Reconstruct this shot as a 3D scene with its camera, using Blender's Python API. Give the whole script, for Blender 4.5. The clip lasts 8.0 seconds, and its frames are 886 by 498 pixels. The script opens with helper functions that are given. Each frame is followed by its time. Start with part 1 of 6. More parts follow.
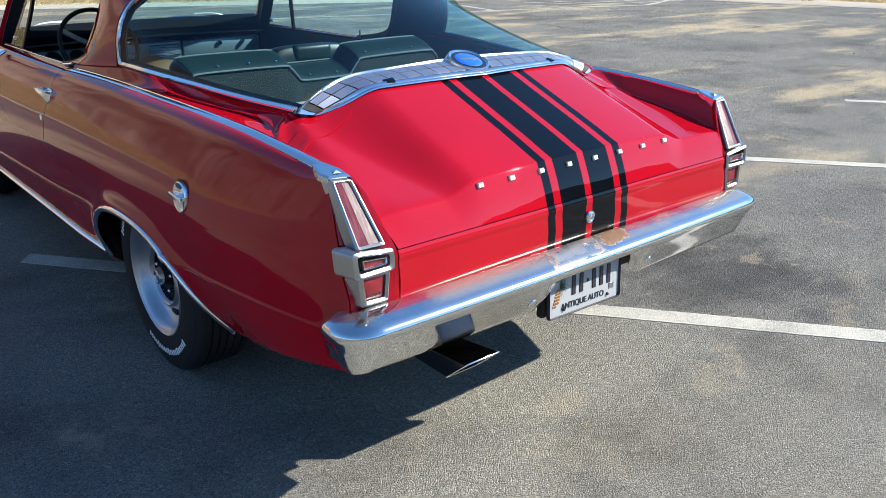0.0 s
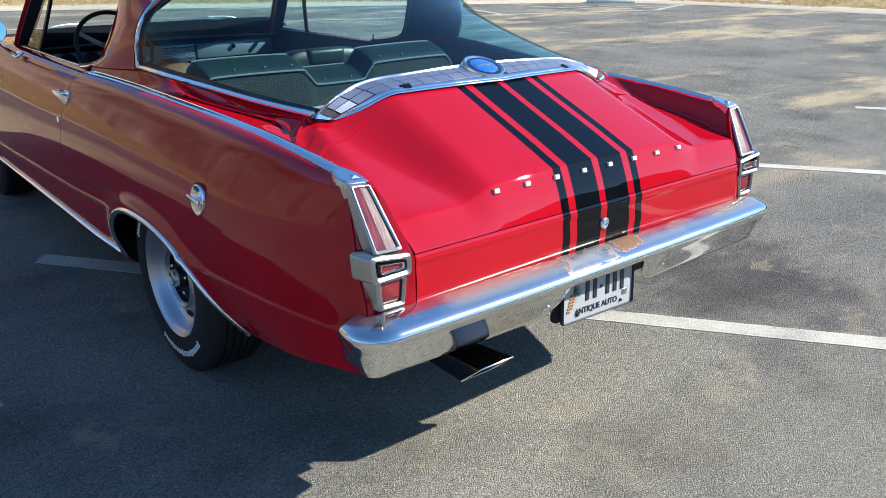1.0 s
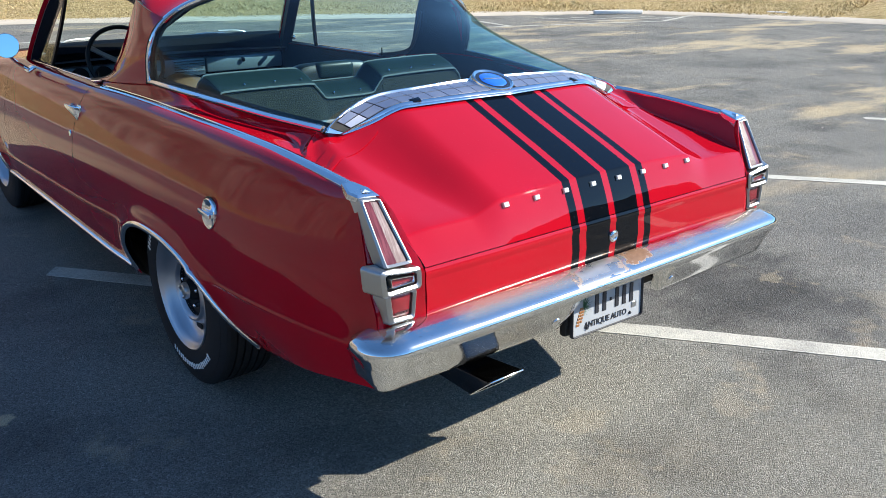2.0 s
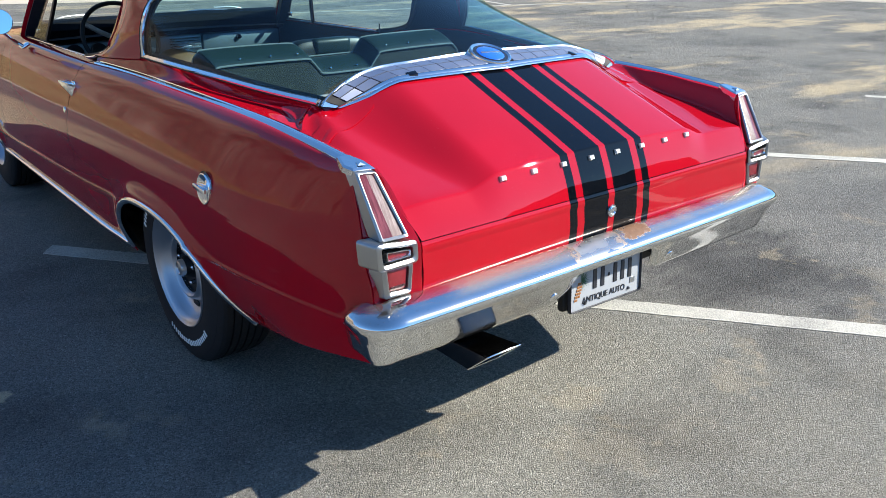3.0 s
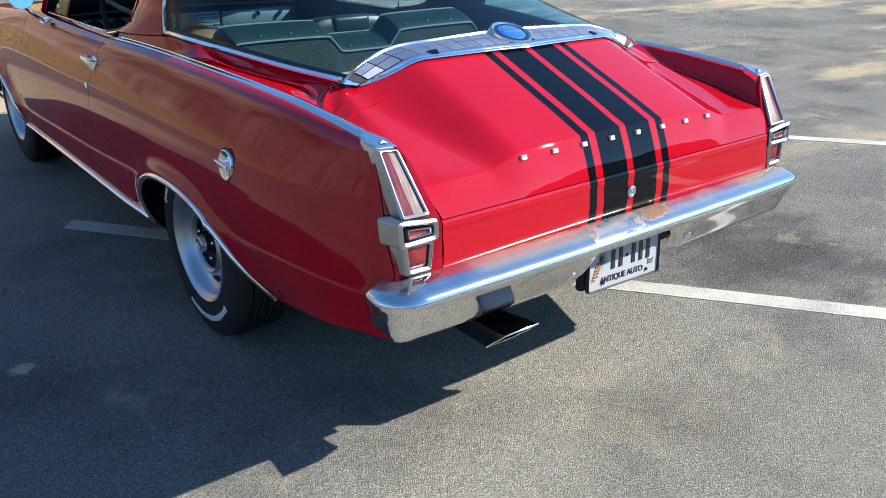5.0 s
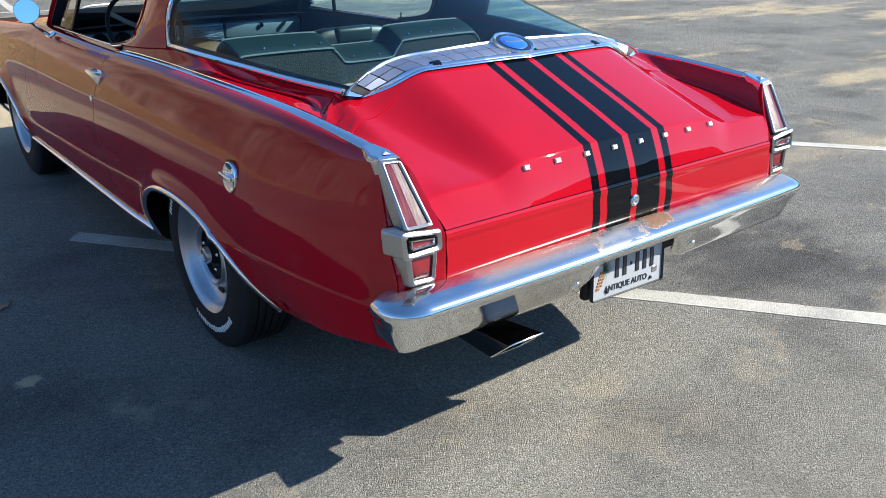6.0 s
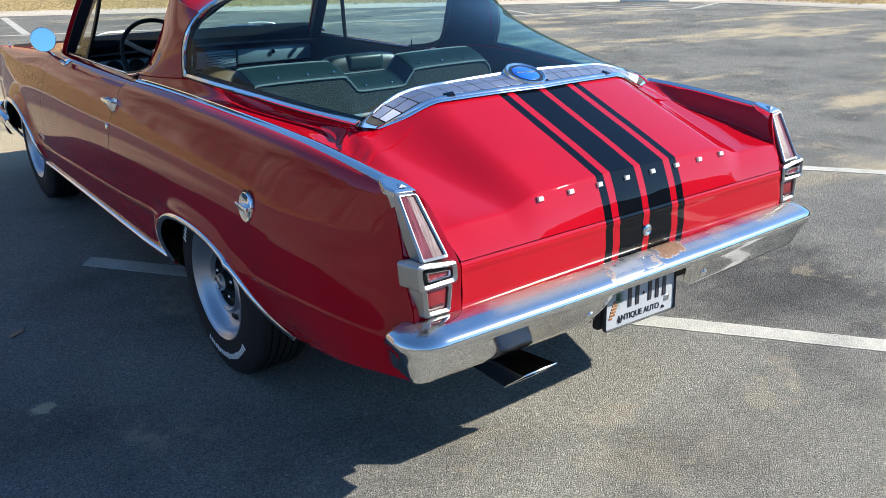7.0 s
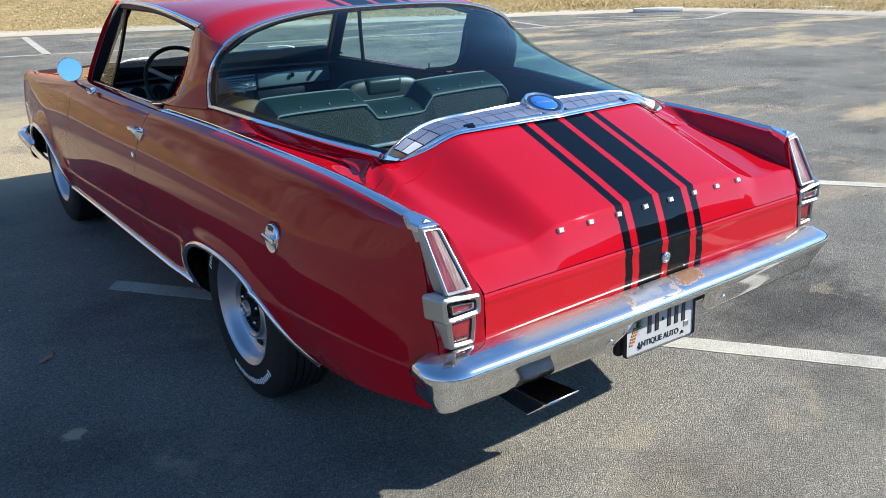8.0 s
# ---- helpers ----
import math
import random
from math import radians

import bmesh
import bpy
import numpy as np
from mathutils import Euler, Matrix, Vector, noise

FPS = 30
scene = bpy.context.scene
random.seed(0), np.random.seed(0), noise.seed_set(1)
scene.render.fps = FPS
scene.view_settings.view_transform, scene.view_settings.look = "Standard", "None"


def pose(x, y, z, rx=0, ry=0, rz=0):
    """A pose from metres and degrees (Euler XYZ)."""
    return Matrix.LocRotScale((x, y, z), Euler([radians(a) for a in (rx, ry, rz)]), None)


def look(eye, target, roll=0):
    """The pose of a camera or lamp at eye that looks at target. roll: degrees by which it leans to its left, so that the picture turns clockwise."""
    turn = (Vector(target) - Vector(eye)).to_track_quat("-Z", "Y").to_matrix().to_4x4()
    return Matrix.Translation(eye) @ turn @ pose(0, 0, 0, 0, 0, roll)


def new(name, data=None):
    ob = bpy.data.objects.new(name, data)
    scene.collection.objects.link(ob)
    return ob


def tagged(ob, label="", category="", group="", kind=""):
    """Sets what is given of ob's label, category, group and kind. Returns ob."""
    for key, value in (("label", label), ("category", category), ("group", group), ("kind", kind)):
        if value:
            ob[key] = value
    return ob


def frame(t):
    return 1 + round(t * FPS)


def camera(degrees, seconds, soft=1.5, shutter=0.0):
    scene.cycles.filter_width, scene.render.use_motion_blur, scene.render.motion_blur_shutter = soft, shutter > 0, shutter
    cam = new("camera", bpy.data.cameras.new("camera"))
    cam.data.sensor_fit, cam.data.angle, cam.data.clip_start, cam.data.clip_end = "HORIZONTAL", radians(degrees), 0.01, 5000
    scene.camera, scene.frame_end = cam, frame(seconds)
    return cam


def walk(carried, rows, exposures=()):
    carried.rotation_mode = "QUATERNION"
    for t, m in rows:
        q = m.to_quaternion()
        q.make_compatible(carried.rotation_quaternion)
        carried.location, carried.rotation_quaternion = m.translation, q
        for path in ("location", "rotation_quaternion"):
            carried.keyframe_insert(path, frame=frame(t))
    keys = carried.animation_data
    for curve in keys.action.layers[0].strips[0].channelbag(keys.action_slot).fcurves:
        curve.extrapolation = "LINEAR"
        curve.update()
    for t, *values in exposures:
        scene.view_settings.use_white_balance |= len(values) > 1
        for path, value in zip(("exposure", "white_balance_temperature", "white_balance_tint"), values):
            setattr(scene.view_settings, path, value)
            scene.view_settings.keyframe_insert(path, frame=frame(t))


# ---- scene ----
cam = camera(56.75, 8.0, 0.6)
PATH = [
    (0, (-1.6957, -1.4603, 1.3925), (-0.4976, -0.0232, 0.6860), -0.16),
    (0.5, (-1.7087, -1.4576, 1.3967), (-0.5163, -0.0151, 0.6913), 0.02),
    (1, (-1.7220, -1.4544, 1.4025), (-0.5339, -0.0057, 0.7026), 0.19),
    (1.2, (-1.7265, -1.4547, 1.4100), (-0.5396, -0.0019, 0.7167), 0.14),
    (2.3, (-1.7297, -1.4548, 1.4115), (-0.5571, 0.0176, 0.7354), -0.30),
    (2.5, (-1.7242, -1.4527, 1.4088), (-0.5561, 0.0168, 0.7185), -0.39),
    (3, (-1.7181, -1.4530, 1.3891), (-0.5482, 0.0019, 0.6716), -0.16),
    (3.5, (-1.7196, -1.4507, 1.3848), (-0.5513, -0.0044, 0.6477), 0.09),
    (4, (-1.7287, -1.4502, 1.3894), (-0.5710, -0.0028, 0.6380), 0.17),
    (4.5, (-1.7405, -1.4443, 1.3854), (-0.5944, 0.0058, 0.6214), 0.38),
    (4.7, (-1.7414, -1.4479, 1.3881), (-0.6012, 0.0066, 0.6236), 0.33),
    (5.8, (-1.7364, -1.4558, 1.3920), (-0.6080, 0.0158, 0.6428), -0.22),
    (6, (-1.7386, -1.4560, 1.3960), (-0.6093, 0.0175, 0.6520), -0.41),
    (6.5, (-1.7428, -1.4560, 1.4088), (-0.6163, 0.0294, 0.6845), -0.80),
    (7, (-1.7607, -1.4473, 1.4296), (-0.6313, 0.0475, 0.7293), -0.51),
    (7.5, (-1.7992, -1.4484, 1.4840), (-0.6837, 0.0639, 0.7993), -0.72),
    (8, (-1.7903, -1.4550, 1.4981), (-0.6852, 0.0678, 0.8201), -1.42),
]
walk(cam, [(t, look(eye, target, roll)) for t, eye, target, roll in PATH], [(0, 0.74), (3, 0.78), (4.5, 0.83), (8, 0.71)])

# ---------------------------------------------------------------- light
SUN_DIR = Vector((1.14, -0.83, 1.0)).normalized()
world = bpy.data.worlds.new("sky")
scene.world = world
world.use_nodes = True
wn = world.node_tree.nodes
sky = wn.new("ShaderNodeTexSky")
sky.sky_type = "NISHITA"
sky.sun_disc = False
sky.sun_elevation = math.asin(SUN_DIR.z)
sky.sun_rotation = math.atan2(SUN_DIR.x, SUN_DIR.y)
sky.air_density, sky.dust_density, sky.ozone_density = 1.0, 0.15, 4.0
wn["Background"].inputs[1].default_value = 0.121
tint = wn.new("ShaderNodeMix")
tint.data_type, tint.blend_type = "RGBA", "MULTIPLY"
tint.inputs[0].default_value, tint.inputs[7].default_value = 1.0, (0.73, 0.985, 1.13, 1)
world.node_tree.links.new(sky.outputs[0], tint.inputs[6])
world.node_tree.links.new(tint.outputs[2], wn["Background"].inputs[0])
sun = new("sun", bpy.data.lights.new("sun", "SUN"))
sun.data.energy, sun.data.angle, sun.data.color = 5.85, radians(0.53), (1.0, 0.955, 0.845)
sun.matrix_world = look(SUN_DIR * 50, (0, 0, 0))

# ---------------------------------------------------------------- materials


def material(name, color, rough=0.5, metal=0.0, coat=0.0, spec=0.5):
    m = bpy.data.materials.new(name)
    m.use_nodes = True
    p = m.node_tree.nodes["Principled BSDF"]
    p.inputs["Base Color"].default_value = (*color, 1)
    p.inputs["Roughness"].default_value = rough
    p.inputs["Metallic"].default_value = metal
    p.inputs["Coat Weight"].default_value = coat
    p.inputs["Coat Roughness"].default_value = 0.02
    p.inputs["Specular IOR Level"].default_value = spec
    return m


class Nodes:
    """Short hand for building a node tree."""

    def __init__(self, m):
        self.tree = m.node_tree
        self.p = m.node_tree.nodes["Principled BSDF"]

    def add(self, kind, **values):
        n = self.tree.nodes.new(kind)
        for k, v in values.items():
            n.inputs[k].default_value = v
        return n

    def link(self, a, b):
        self.tree.links.new(a, b)

    def coords(self, stretch=(1, 1, 1)):
        c = self.add("ShaderNodeTexCoord")
        mp = self.add("ShaderNodeMapping")
        mp.inputs["Scale"].default_value = stretch
        self.link(c.outputs["Object"], mp.inputs[0])
        return mp.outputs[0]

    def noise(self, scale, detail=4.0, rough=0.55, at=None, stretch=(1, 1, 1)):
        n = self.add("ShaderNodeTexNoise", Scale=scale, Detail=detail, Roughness=rough)
        self.link(at or self.coords(stretch), n.inputs["Vector"])
        return n.outputs["Fac"]

    def ramp(self, fac, stops):
        n = self.add("ShaderNodeValToRGB")
        e = n.color_ramp.elements
        while len(e) < len(stops):
            e.new(0.5)
        for el, (pos, col) in zip(e, stops):
            el.position = pos
            el.color = (*col, 1) if len(col) == 3 else col
        self.link(fac, n.inputs[0])
        return n.outputs[0]

    def mask(self, fac, lo, hi):
        n = self.add("ShaderNodeMapRange", **{"From Min": lo, "From Max": hi})
        n.interpolation_type = "SMOOTHSTEP"
        self.link(fac, n.inputs["Value"])
        return n.outputs[0]

    def math(self, op, a, b=0.0):
        n = self.add("ShaderNodeMath")
        n.operation = op
        for i, v in enumerate((a, b)):
            if isinstance(v, bpy.types.NodeSocket):
                self.link(v, n.inputs[i])
            else:
                n.inputs[i].default_value = v
        return n.outputs[0]

    def mix(self, fac, a, b, blend="MIX"):
        n = self.add("ShaderNodeMix")
        n.data_type, n.blend_type = "RGBA", blend
        for i, v in ((0, fac), (6, a), (7, b)):
            if isinstance(v, bpy.types.NodeSocket):
                self.link(v, n.inputs[i])
            else:
                n.inputs[i].default_value = v if i == 0 else (*v, 1)
        return n.outputs[2]

    def bump(self, height, strength, distance):
        n = self.add("ShaderNodeBump", Strength=strength, Distance=distance)
        self.link(height, n.inputs["Height"])
        self.link(n.outputs[0], self.p.inputs["Normal"])

    def to(self, out, name):
        self.link(out, self.p.inputs[name])


RED = (0.38, 0.0027, 0.0125)


def red_paint(name, striped):
    m = material(name, RED, 0.45, 0.0, 0.9, 0.0)
    n = Nodes(m)
    base = n.mix(n.mask(n.noise(2.2, 3), 0.3, 0.75), (0.345, 0.0022, 0.0105), (0.39, 0.0027, 0.0125))
    if striped:
        sep = n.add("ShaderNodeSeparateXYZ")
        n.link(n.coords(), sep.inputs[0])
        ax = n.math("ABSOLUTE", sep.outputs[0])
        wide = n.math("MULTIPLY", n.math("GREATER_THAN", ax, 0.0125), n.math("LESS_THAN", ax, 0.110))
        thin = n.math("MULTIPLY", n.math("GREATER_THAN", ax, 0.137), n.math("LESS_THAN", ax, 0.166))
        stripes = n.math("ADD", wide, thin)
        n.to(n.math("SUBTRACT", 1.0, n.math("MULTIPLY", stripes, 0.35)), "Coat Weight")
        base = n.mix(stripes, base, (0.0022, 0.0030, 0.0050))
    # fine dust that dulls the clear coat a little
    dust = n.mask(n.noise(160.0, 2, 0.6), 0.64, 0.78)
    n.to(n.mix(n.math("MULTIPLY", dust, 0.04), base, (0.45, 0.40, 0.34)), "Base Color")
    n.to(n.math("MULTIPLY", n.mask(n.noise(5.0, 5), 0.4, 0.8), 0.025), "Coat Roughness")
    n.p.inputs["Coat IOR"].default_value = 1.48
    return m


PAINT = red_paint("red_paint", False)
PAINT_STRIPED = red_paint("red_paint_with_black_stripes", True)


def chrome_material(name, pits):
    m = material(name, (0.80, 0.81, 0.83), 0.06, 1.0)
    n = Nodes(m)
    n.to(n.math("ADD", n.math("MULTIPLY", n.mask(n.noise(14, 5), 0.45, 0.8), 0.10), 0.04 + pits), "Roughness")
    n.bump(n.noise(9.0, 3), 0.06, 0.004)
    return m


CHROME = chrome_material("chrome", 0.0)
CHROME_DULL = chrome_material("pitted_chrome", 0.10)


def bumper_material():
    m = material("old_chrome_with_rust", (0.8, 0.8, 0.8), 0.08, 1.0)
    n = Nodes(m)
    co = n.coords()
    sep = n.add("ShaderNodeSeparateXYZ")
    n.link(co, sep.inputs[0])
    x, z = sep.outputs[0], sep.outputs[2]
    near = lambda at, half, soft: n.mask(n.math("ABSOLUTE", n.math("SUBTRACT", x, at)), half, half - soft)
    rag = n.noise(16, 6, 0.62)
    top = n.mask(n.math("ADD", z, n.math("MULTIPLY", n.math("SUBTRACT", rag, 0.5), 0.060)), 0.586, 0.593)
    # a pale bare patch with tan rims, a brown rust spot beside it, tan haze along the upper edge
    ragged = lambda at, grain, much: n.math("MULTIPLY", at, n.math("ADD", n.math("MULTIPLY", n.math("SUBTRACT", grain, 0.5), much), 1.0))
    bare_in = ragged(n.math("MULTIPLY", near(-0.105, 0.155, 0.13), top), rag, 3.2)
    bare = n.mask(bare_in, 0.42, 0.52)
    rim = n.mask(n.math("ABSOLUTE", n.math("SUBTRACT", bare_in, 0.46)), 0.11, 0.02)
    rust = n.mask(ragged(n.math("MULTIPLY", near(0.062, 0.105, 0.10), n.mask(z, 0.590, 0.603)), n.noise(30, 6, 0.68), 3.6), 0.48, 0.72)
    haze = n.math("MULTIPLY", n.mask(z, 0.592, 0.606), n.mask(n.noise(7, 6, 0.65, stretch=(0.5, 1, 1)), 0.36, 0.56))
    dirt = n.math("MULTIPLY", n.mask(z, 0.568, 0.545), n.mask(n.noise(6, 6, 0.65, stretch=(0.5, 1, 1.4)), 0.46, 0.74))
    specks = n.mask(n.noise(190, 2, 0.5), 0.66, 0.72)
    col = n.mix(n.math("MULTIPLY", haze, 0.75), (0.70, 0.71, 0.72), (0.52, 0.42, 0.34))
    col = n.mix(n.math("MULTIPLY", dirt, 0.35), col, (0.55, 0.50, 0.44))
    col = n.mix(n.math("MULTIPLY", bare, 0.8), col, (0.60, 0.585, 0.57))
    col = n.mix(n.math("MULTIPLY", rim, 0.7), col, (0.50, 0.33, 0.22))
    col = n.mix(rust, col, n.mix(n.noise(70, 4), (0.10, 0.045, 0.022), (0.27, 0.15, 0.085)))
    n.to(n.mix(n.math("MULTIPLY", specks, 0.35), col, (0.30, 0.22, 0.16)), "Base Color")
    dull = n.math("MAXIMUM", n.math("MULTIPLY", rust, 0.9), n.math("MAXIMUM", n.math("MULTIPLY", bare, 0.06), n.math("MAXIMUM", n.math("MULTIPLY", rim, 0.35), n.math("MULTIPLY", haze, 0.22))))
    n.to(n.math("SUBTRACT", 1.0, dull), "Metallic")
    worn = n.math("MULTIPLY", n.mask(z, 0.560, 0.585), n.math("ADD", n.math("MULTIPLY", n.mask(n.noise(7, 5), 0.35, 0.75), 0.03), 0.045))
    n.to(n.math("ADD", n.math("ADD", worn, n.math("ADD", n.math("MULTIPLY", dull, 0.42), n.math("MULTIPLY", bare, 0.10))), n.math("ADD", n.math("MULTIPLY", dirt, 0.05), 0.075)), "Roughness")
    n.bump(n.math("MULTIPLY", rag, rust), 0.25, 0.002)
    return m


CHROME_OLD = bumper_material()
TILE_METAL = chrome_material("satin_aluminium", 0.40)
TILE_METAL.node_tree.nodes["Principled BSDF"].inputs["Base Color"].default_value = (0.45, 0.47, 0.55, 1)
CAST_METAL = chrome_material("weathered_cast_chrome", 0.30)
CAST_METAL.node_tree.nodes["Principled BSDF"].inputs["Base Color"].default_value = (0.40, 0.405, 0.41, 1)
PALE_METAL = material("pale_worn_metal", (0.66, 0.65, 0.62), 0.35, 0.7)
GREY_METAL = material("brushed_metal", (0.55, 0.56, 0.58), 0.30, 1.0)


def rubber_material(name, color, scale):
    m = material(name, color, 0.72)
    n = Nodes(m)
    f = n.noise(scale, 4)
    n.to(n.mix(f, tuple(c * 0.8 for c in color), tuple(min(1, c * 1.3) for c in color)), "Base Color")
    n.bump(f, 0.2, 0.001)
    return m


RUBBER = rubber_material("tyre_rubber", (0.017, 0.017, 0.0185), 60)
RUBBER.node_tree.nodes["Principled BSDF"].inputs["Specular IOR Level"].default_value = 0.25
DARK = rubber_material("black_underside", (0.010, 0.010, 0.011), 30)
SEAL = material("black_rubber_seal", (0.007, 0.007, 0.008), 0.5, spec=0.3)
WHITE_INK = material("white_lettering", (0.86, 0.86, 0.84), 0.6)
RIM_SILVER = material("silver_wheel_paint", (0.44, 0.46, 0.50), 0.36, 0.85, 0.2)
DARK_CHROME = material("black_chrome", (0.08, 0.08, 0.084), 0.20, 1.0)
SMOKED_CHROME = material("smoked_chrome", (0.13, 0.13, 0.135), 0.18, 1.0)
BLACK_GLOSS = material("black_gloss_paint", (0.010, 0.010, 0.011), 0.25, 0.0, 0.5)
BLUE = material("blue_enamel", (0.015, 0.12, 0.62), 0.25, 0.0, 1.0)


def vinyl_material(name, color):
    m = material(name, color, 0.40, spec=0.3)
    n = Nodes(m)
    f = n.noise(140, 3)
    n.to(n.mix(n.noise(6, 3), tuple(c * 0.75 for c in color), tuple(c * 1.25 for c in color)), "Base Color")
    n.bump(f, 0.15, 0.001)
    return m


VINYL = vinyl_material("dark_green_black_vinyl", (0.008, 0.021, 0.022))
VINYL_DARK = vinyl_material("dark_seat_vinyl", (0.010, 0.016, 0.017))
PIPING = material("silver_piping", (0.20, 0.25, 0.25), 0.25, 0.3, 0.5)
TRIM_BLUE = vinyl_material("dark_blue_interior_trim", (0.0035, 0.0085, 0.017))
DASH_PAD = rubber_material("dull_black_dash_pad", (0.005, 0.007, 0.010), 60)
DASH_PAD.node_tree.nodes["Principled BSDF"].inputs["Specular IOR Level"].default_value = 0.08
DASH_GREY = vinyl_material("blue_grey_dash_paint", (0.17, 0.23, 0.27))
DASH_GREY.node_tree.nodes["Principled BSDF"].inputs["Metallic"].default_value = 0.4


def carpet_material():
    m = material("dark_green_loop_carpet", (0.04, 0.06, 0.05), 0.95)
    n = Nodes(m)
    f = n.noise(190, 3, 0.7)
    n.to(n.ramp(f, [(0.3, (0.002, 0.005, 0.0048)), (0.55, (0.005, 0.011, 0.010)), (0.80, (0.10, 0.12, 0.085))]), "Base Color")
    n.bump(f, 0.8, 0.006)
    return m


CARPET = carpet_material()


def lens_material():
    m = material("red_ribbed_plastic_lens", (0.34, 0.012, 0.02), 0.18, 0.0, 0.8)
    n = Nodes(m)
    w = n.add("ShaderNodeTexWave", Scale=120.0, Distortion=0.3)
    w.bands_direction = "X"
    n.link(n.coords(), w.inputs["Vector"])
    n.to(n.mix(n.noise(30, 3), (0.15, 0.006, 0.012), (0.26, 0.018, 0.026)), "Base Color")
    n.bump(w.outputs[1], 0.25, 0.002)
    return m


LENS = lens_material()


def faded_lens(name, dark, pale, coat):
    """Sun-bleached plastic, streaked along its height and crazed."""
    m = material(name, pale, 0.32, 0.0, coat, 0.15)
    n = Nodes(m)
    streak = n.noise(150, 4, 0.6, stretch=(1, 0.10, 0.10))
    low = n.add("ShaderNodeSeparateXYZ")
    n.link(n.coords(), low.inputs[0])
    foot = n.mask(n.math("ADD", low.outputs[2], n.math("MULTIPLY", n.noise(40, 3), 0.05)), 0.815, 0.785)
    col = n.mix(n.mask(streak, 0.35, 0.65), dark, pale)
    n.to(n.mix(n.math("MULTIPLY", foot, 0.7), col, dark), "Base Color")
    n.bump(n.noise(110, 3), 0.15, 0.0015)
    return m


LENS_PINK = faded_lens("faded_pink_lens", (0.10, 0.014, 0.022), (0.20, 0.045, 0.058), 0.9)
LENS_CLEAR = faded_lens("pale_pink_clear_lens", (0.075, 0.030, 0.034), (0.16, 0.105, 0.112), 0.4)


def glass_material(name, tint, gloss):
    m = bpy.data.materials.new(name)
    m.use_nodes = True
    t = m.node_tree
    t.nodes.remove(t.nodes["Principled BSDF"])
    clear = t.nodes.new("ShaderNodeBsdfTransparent")
    clear.inputs[0].default_value = (*tint, 1)
    shine = t.nodes.new("ShaderNodeBsdfGlossy")
    shine.inputs["Roughness"].default_value = 0.015
    # gloss that grows towards grazing angles, alike on both sides of the pane
    facing = t.nodes.new("ShaderNodeLayerWeight")
    facing.inputs[0].default_value = 0.5
    power = t.nodes.new("ShaderNodeMath")
    power.operation, power.inputs[1].default_value = "POWER", 4.5
    scale = t.nodes.new("ShaderNodeMath")
    scale.operation, scale.inputs[1].default_value, scale.inputs[2].default_value = "MULTIPLY_ADD", 0.6, gloss
    t.links.new(facing.outputs["Facing"], power.inputs[0])
    t.links.new(power.outputs[0], scale.inputs[0])
    mixer = t.nodes.new("ShaderNodeMixShader")
    t.links.new(scale.outputs[0], mixer.inputs[0])
    t.links.new(clear.outputs[0], mixer.inputs[1])
    t.links.new(shine.outputs[0], mixer.inputs[2])
    t.links.new(mixer.outputs[0], t.nodes["Material Output"].inputs[0])
    return m


GLASS = glass_material("green_tinted_glass", (0.56, 0.84, 0.90), 0.03)
GLASS_CLEAR = glass_material("side_glass", (0.90, 0.95, 0.94), 0.05)
MIRROR = material("mirror_glass", (0.70, 0.93, 0.96), 0.01, 1.0)
PLATE_WHITE = material("plate_enamel", (0.36, 0.38, 0.41), 0.35, 0.0, 0.3)
PLATE_INK = material("plate_dark_ink", (0.02, 0.022, 0.03), 0.4)
PINE_GREEN = material("plate_green_ink", (0.04, 0.13, 0.06), 0.5)
CONE_BROWN = material("plate_brown_ink", (0.28, 0.12, 0.04), 0.5)
TAN = rubber_material("tan_cloth", (0.085, 0.045, 0.018), 40)


# pale tan spots on the asphalt: x, y, radius, strength
PALE_SPOTS = ((0.52, -0.22, 0.13, 0.22), (1.68, 0.27, 0.07, 0.32), (0.05, 0.05, 0.11, 0.2), (-0.10, -0.17, 0.16, 0.18), (0.20, -0.25, 0.13, 0.15), (1.78, -0.03, 0.10, 0.14))


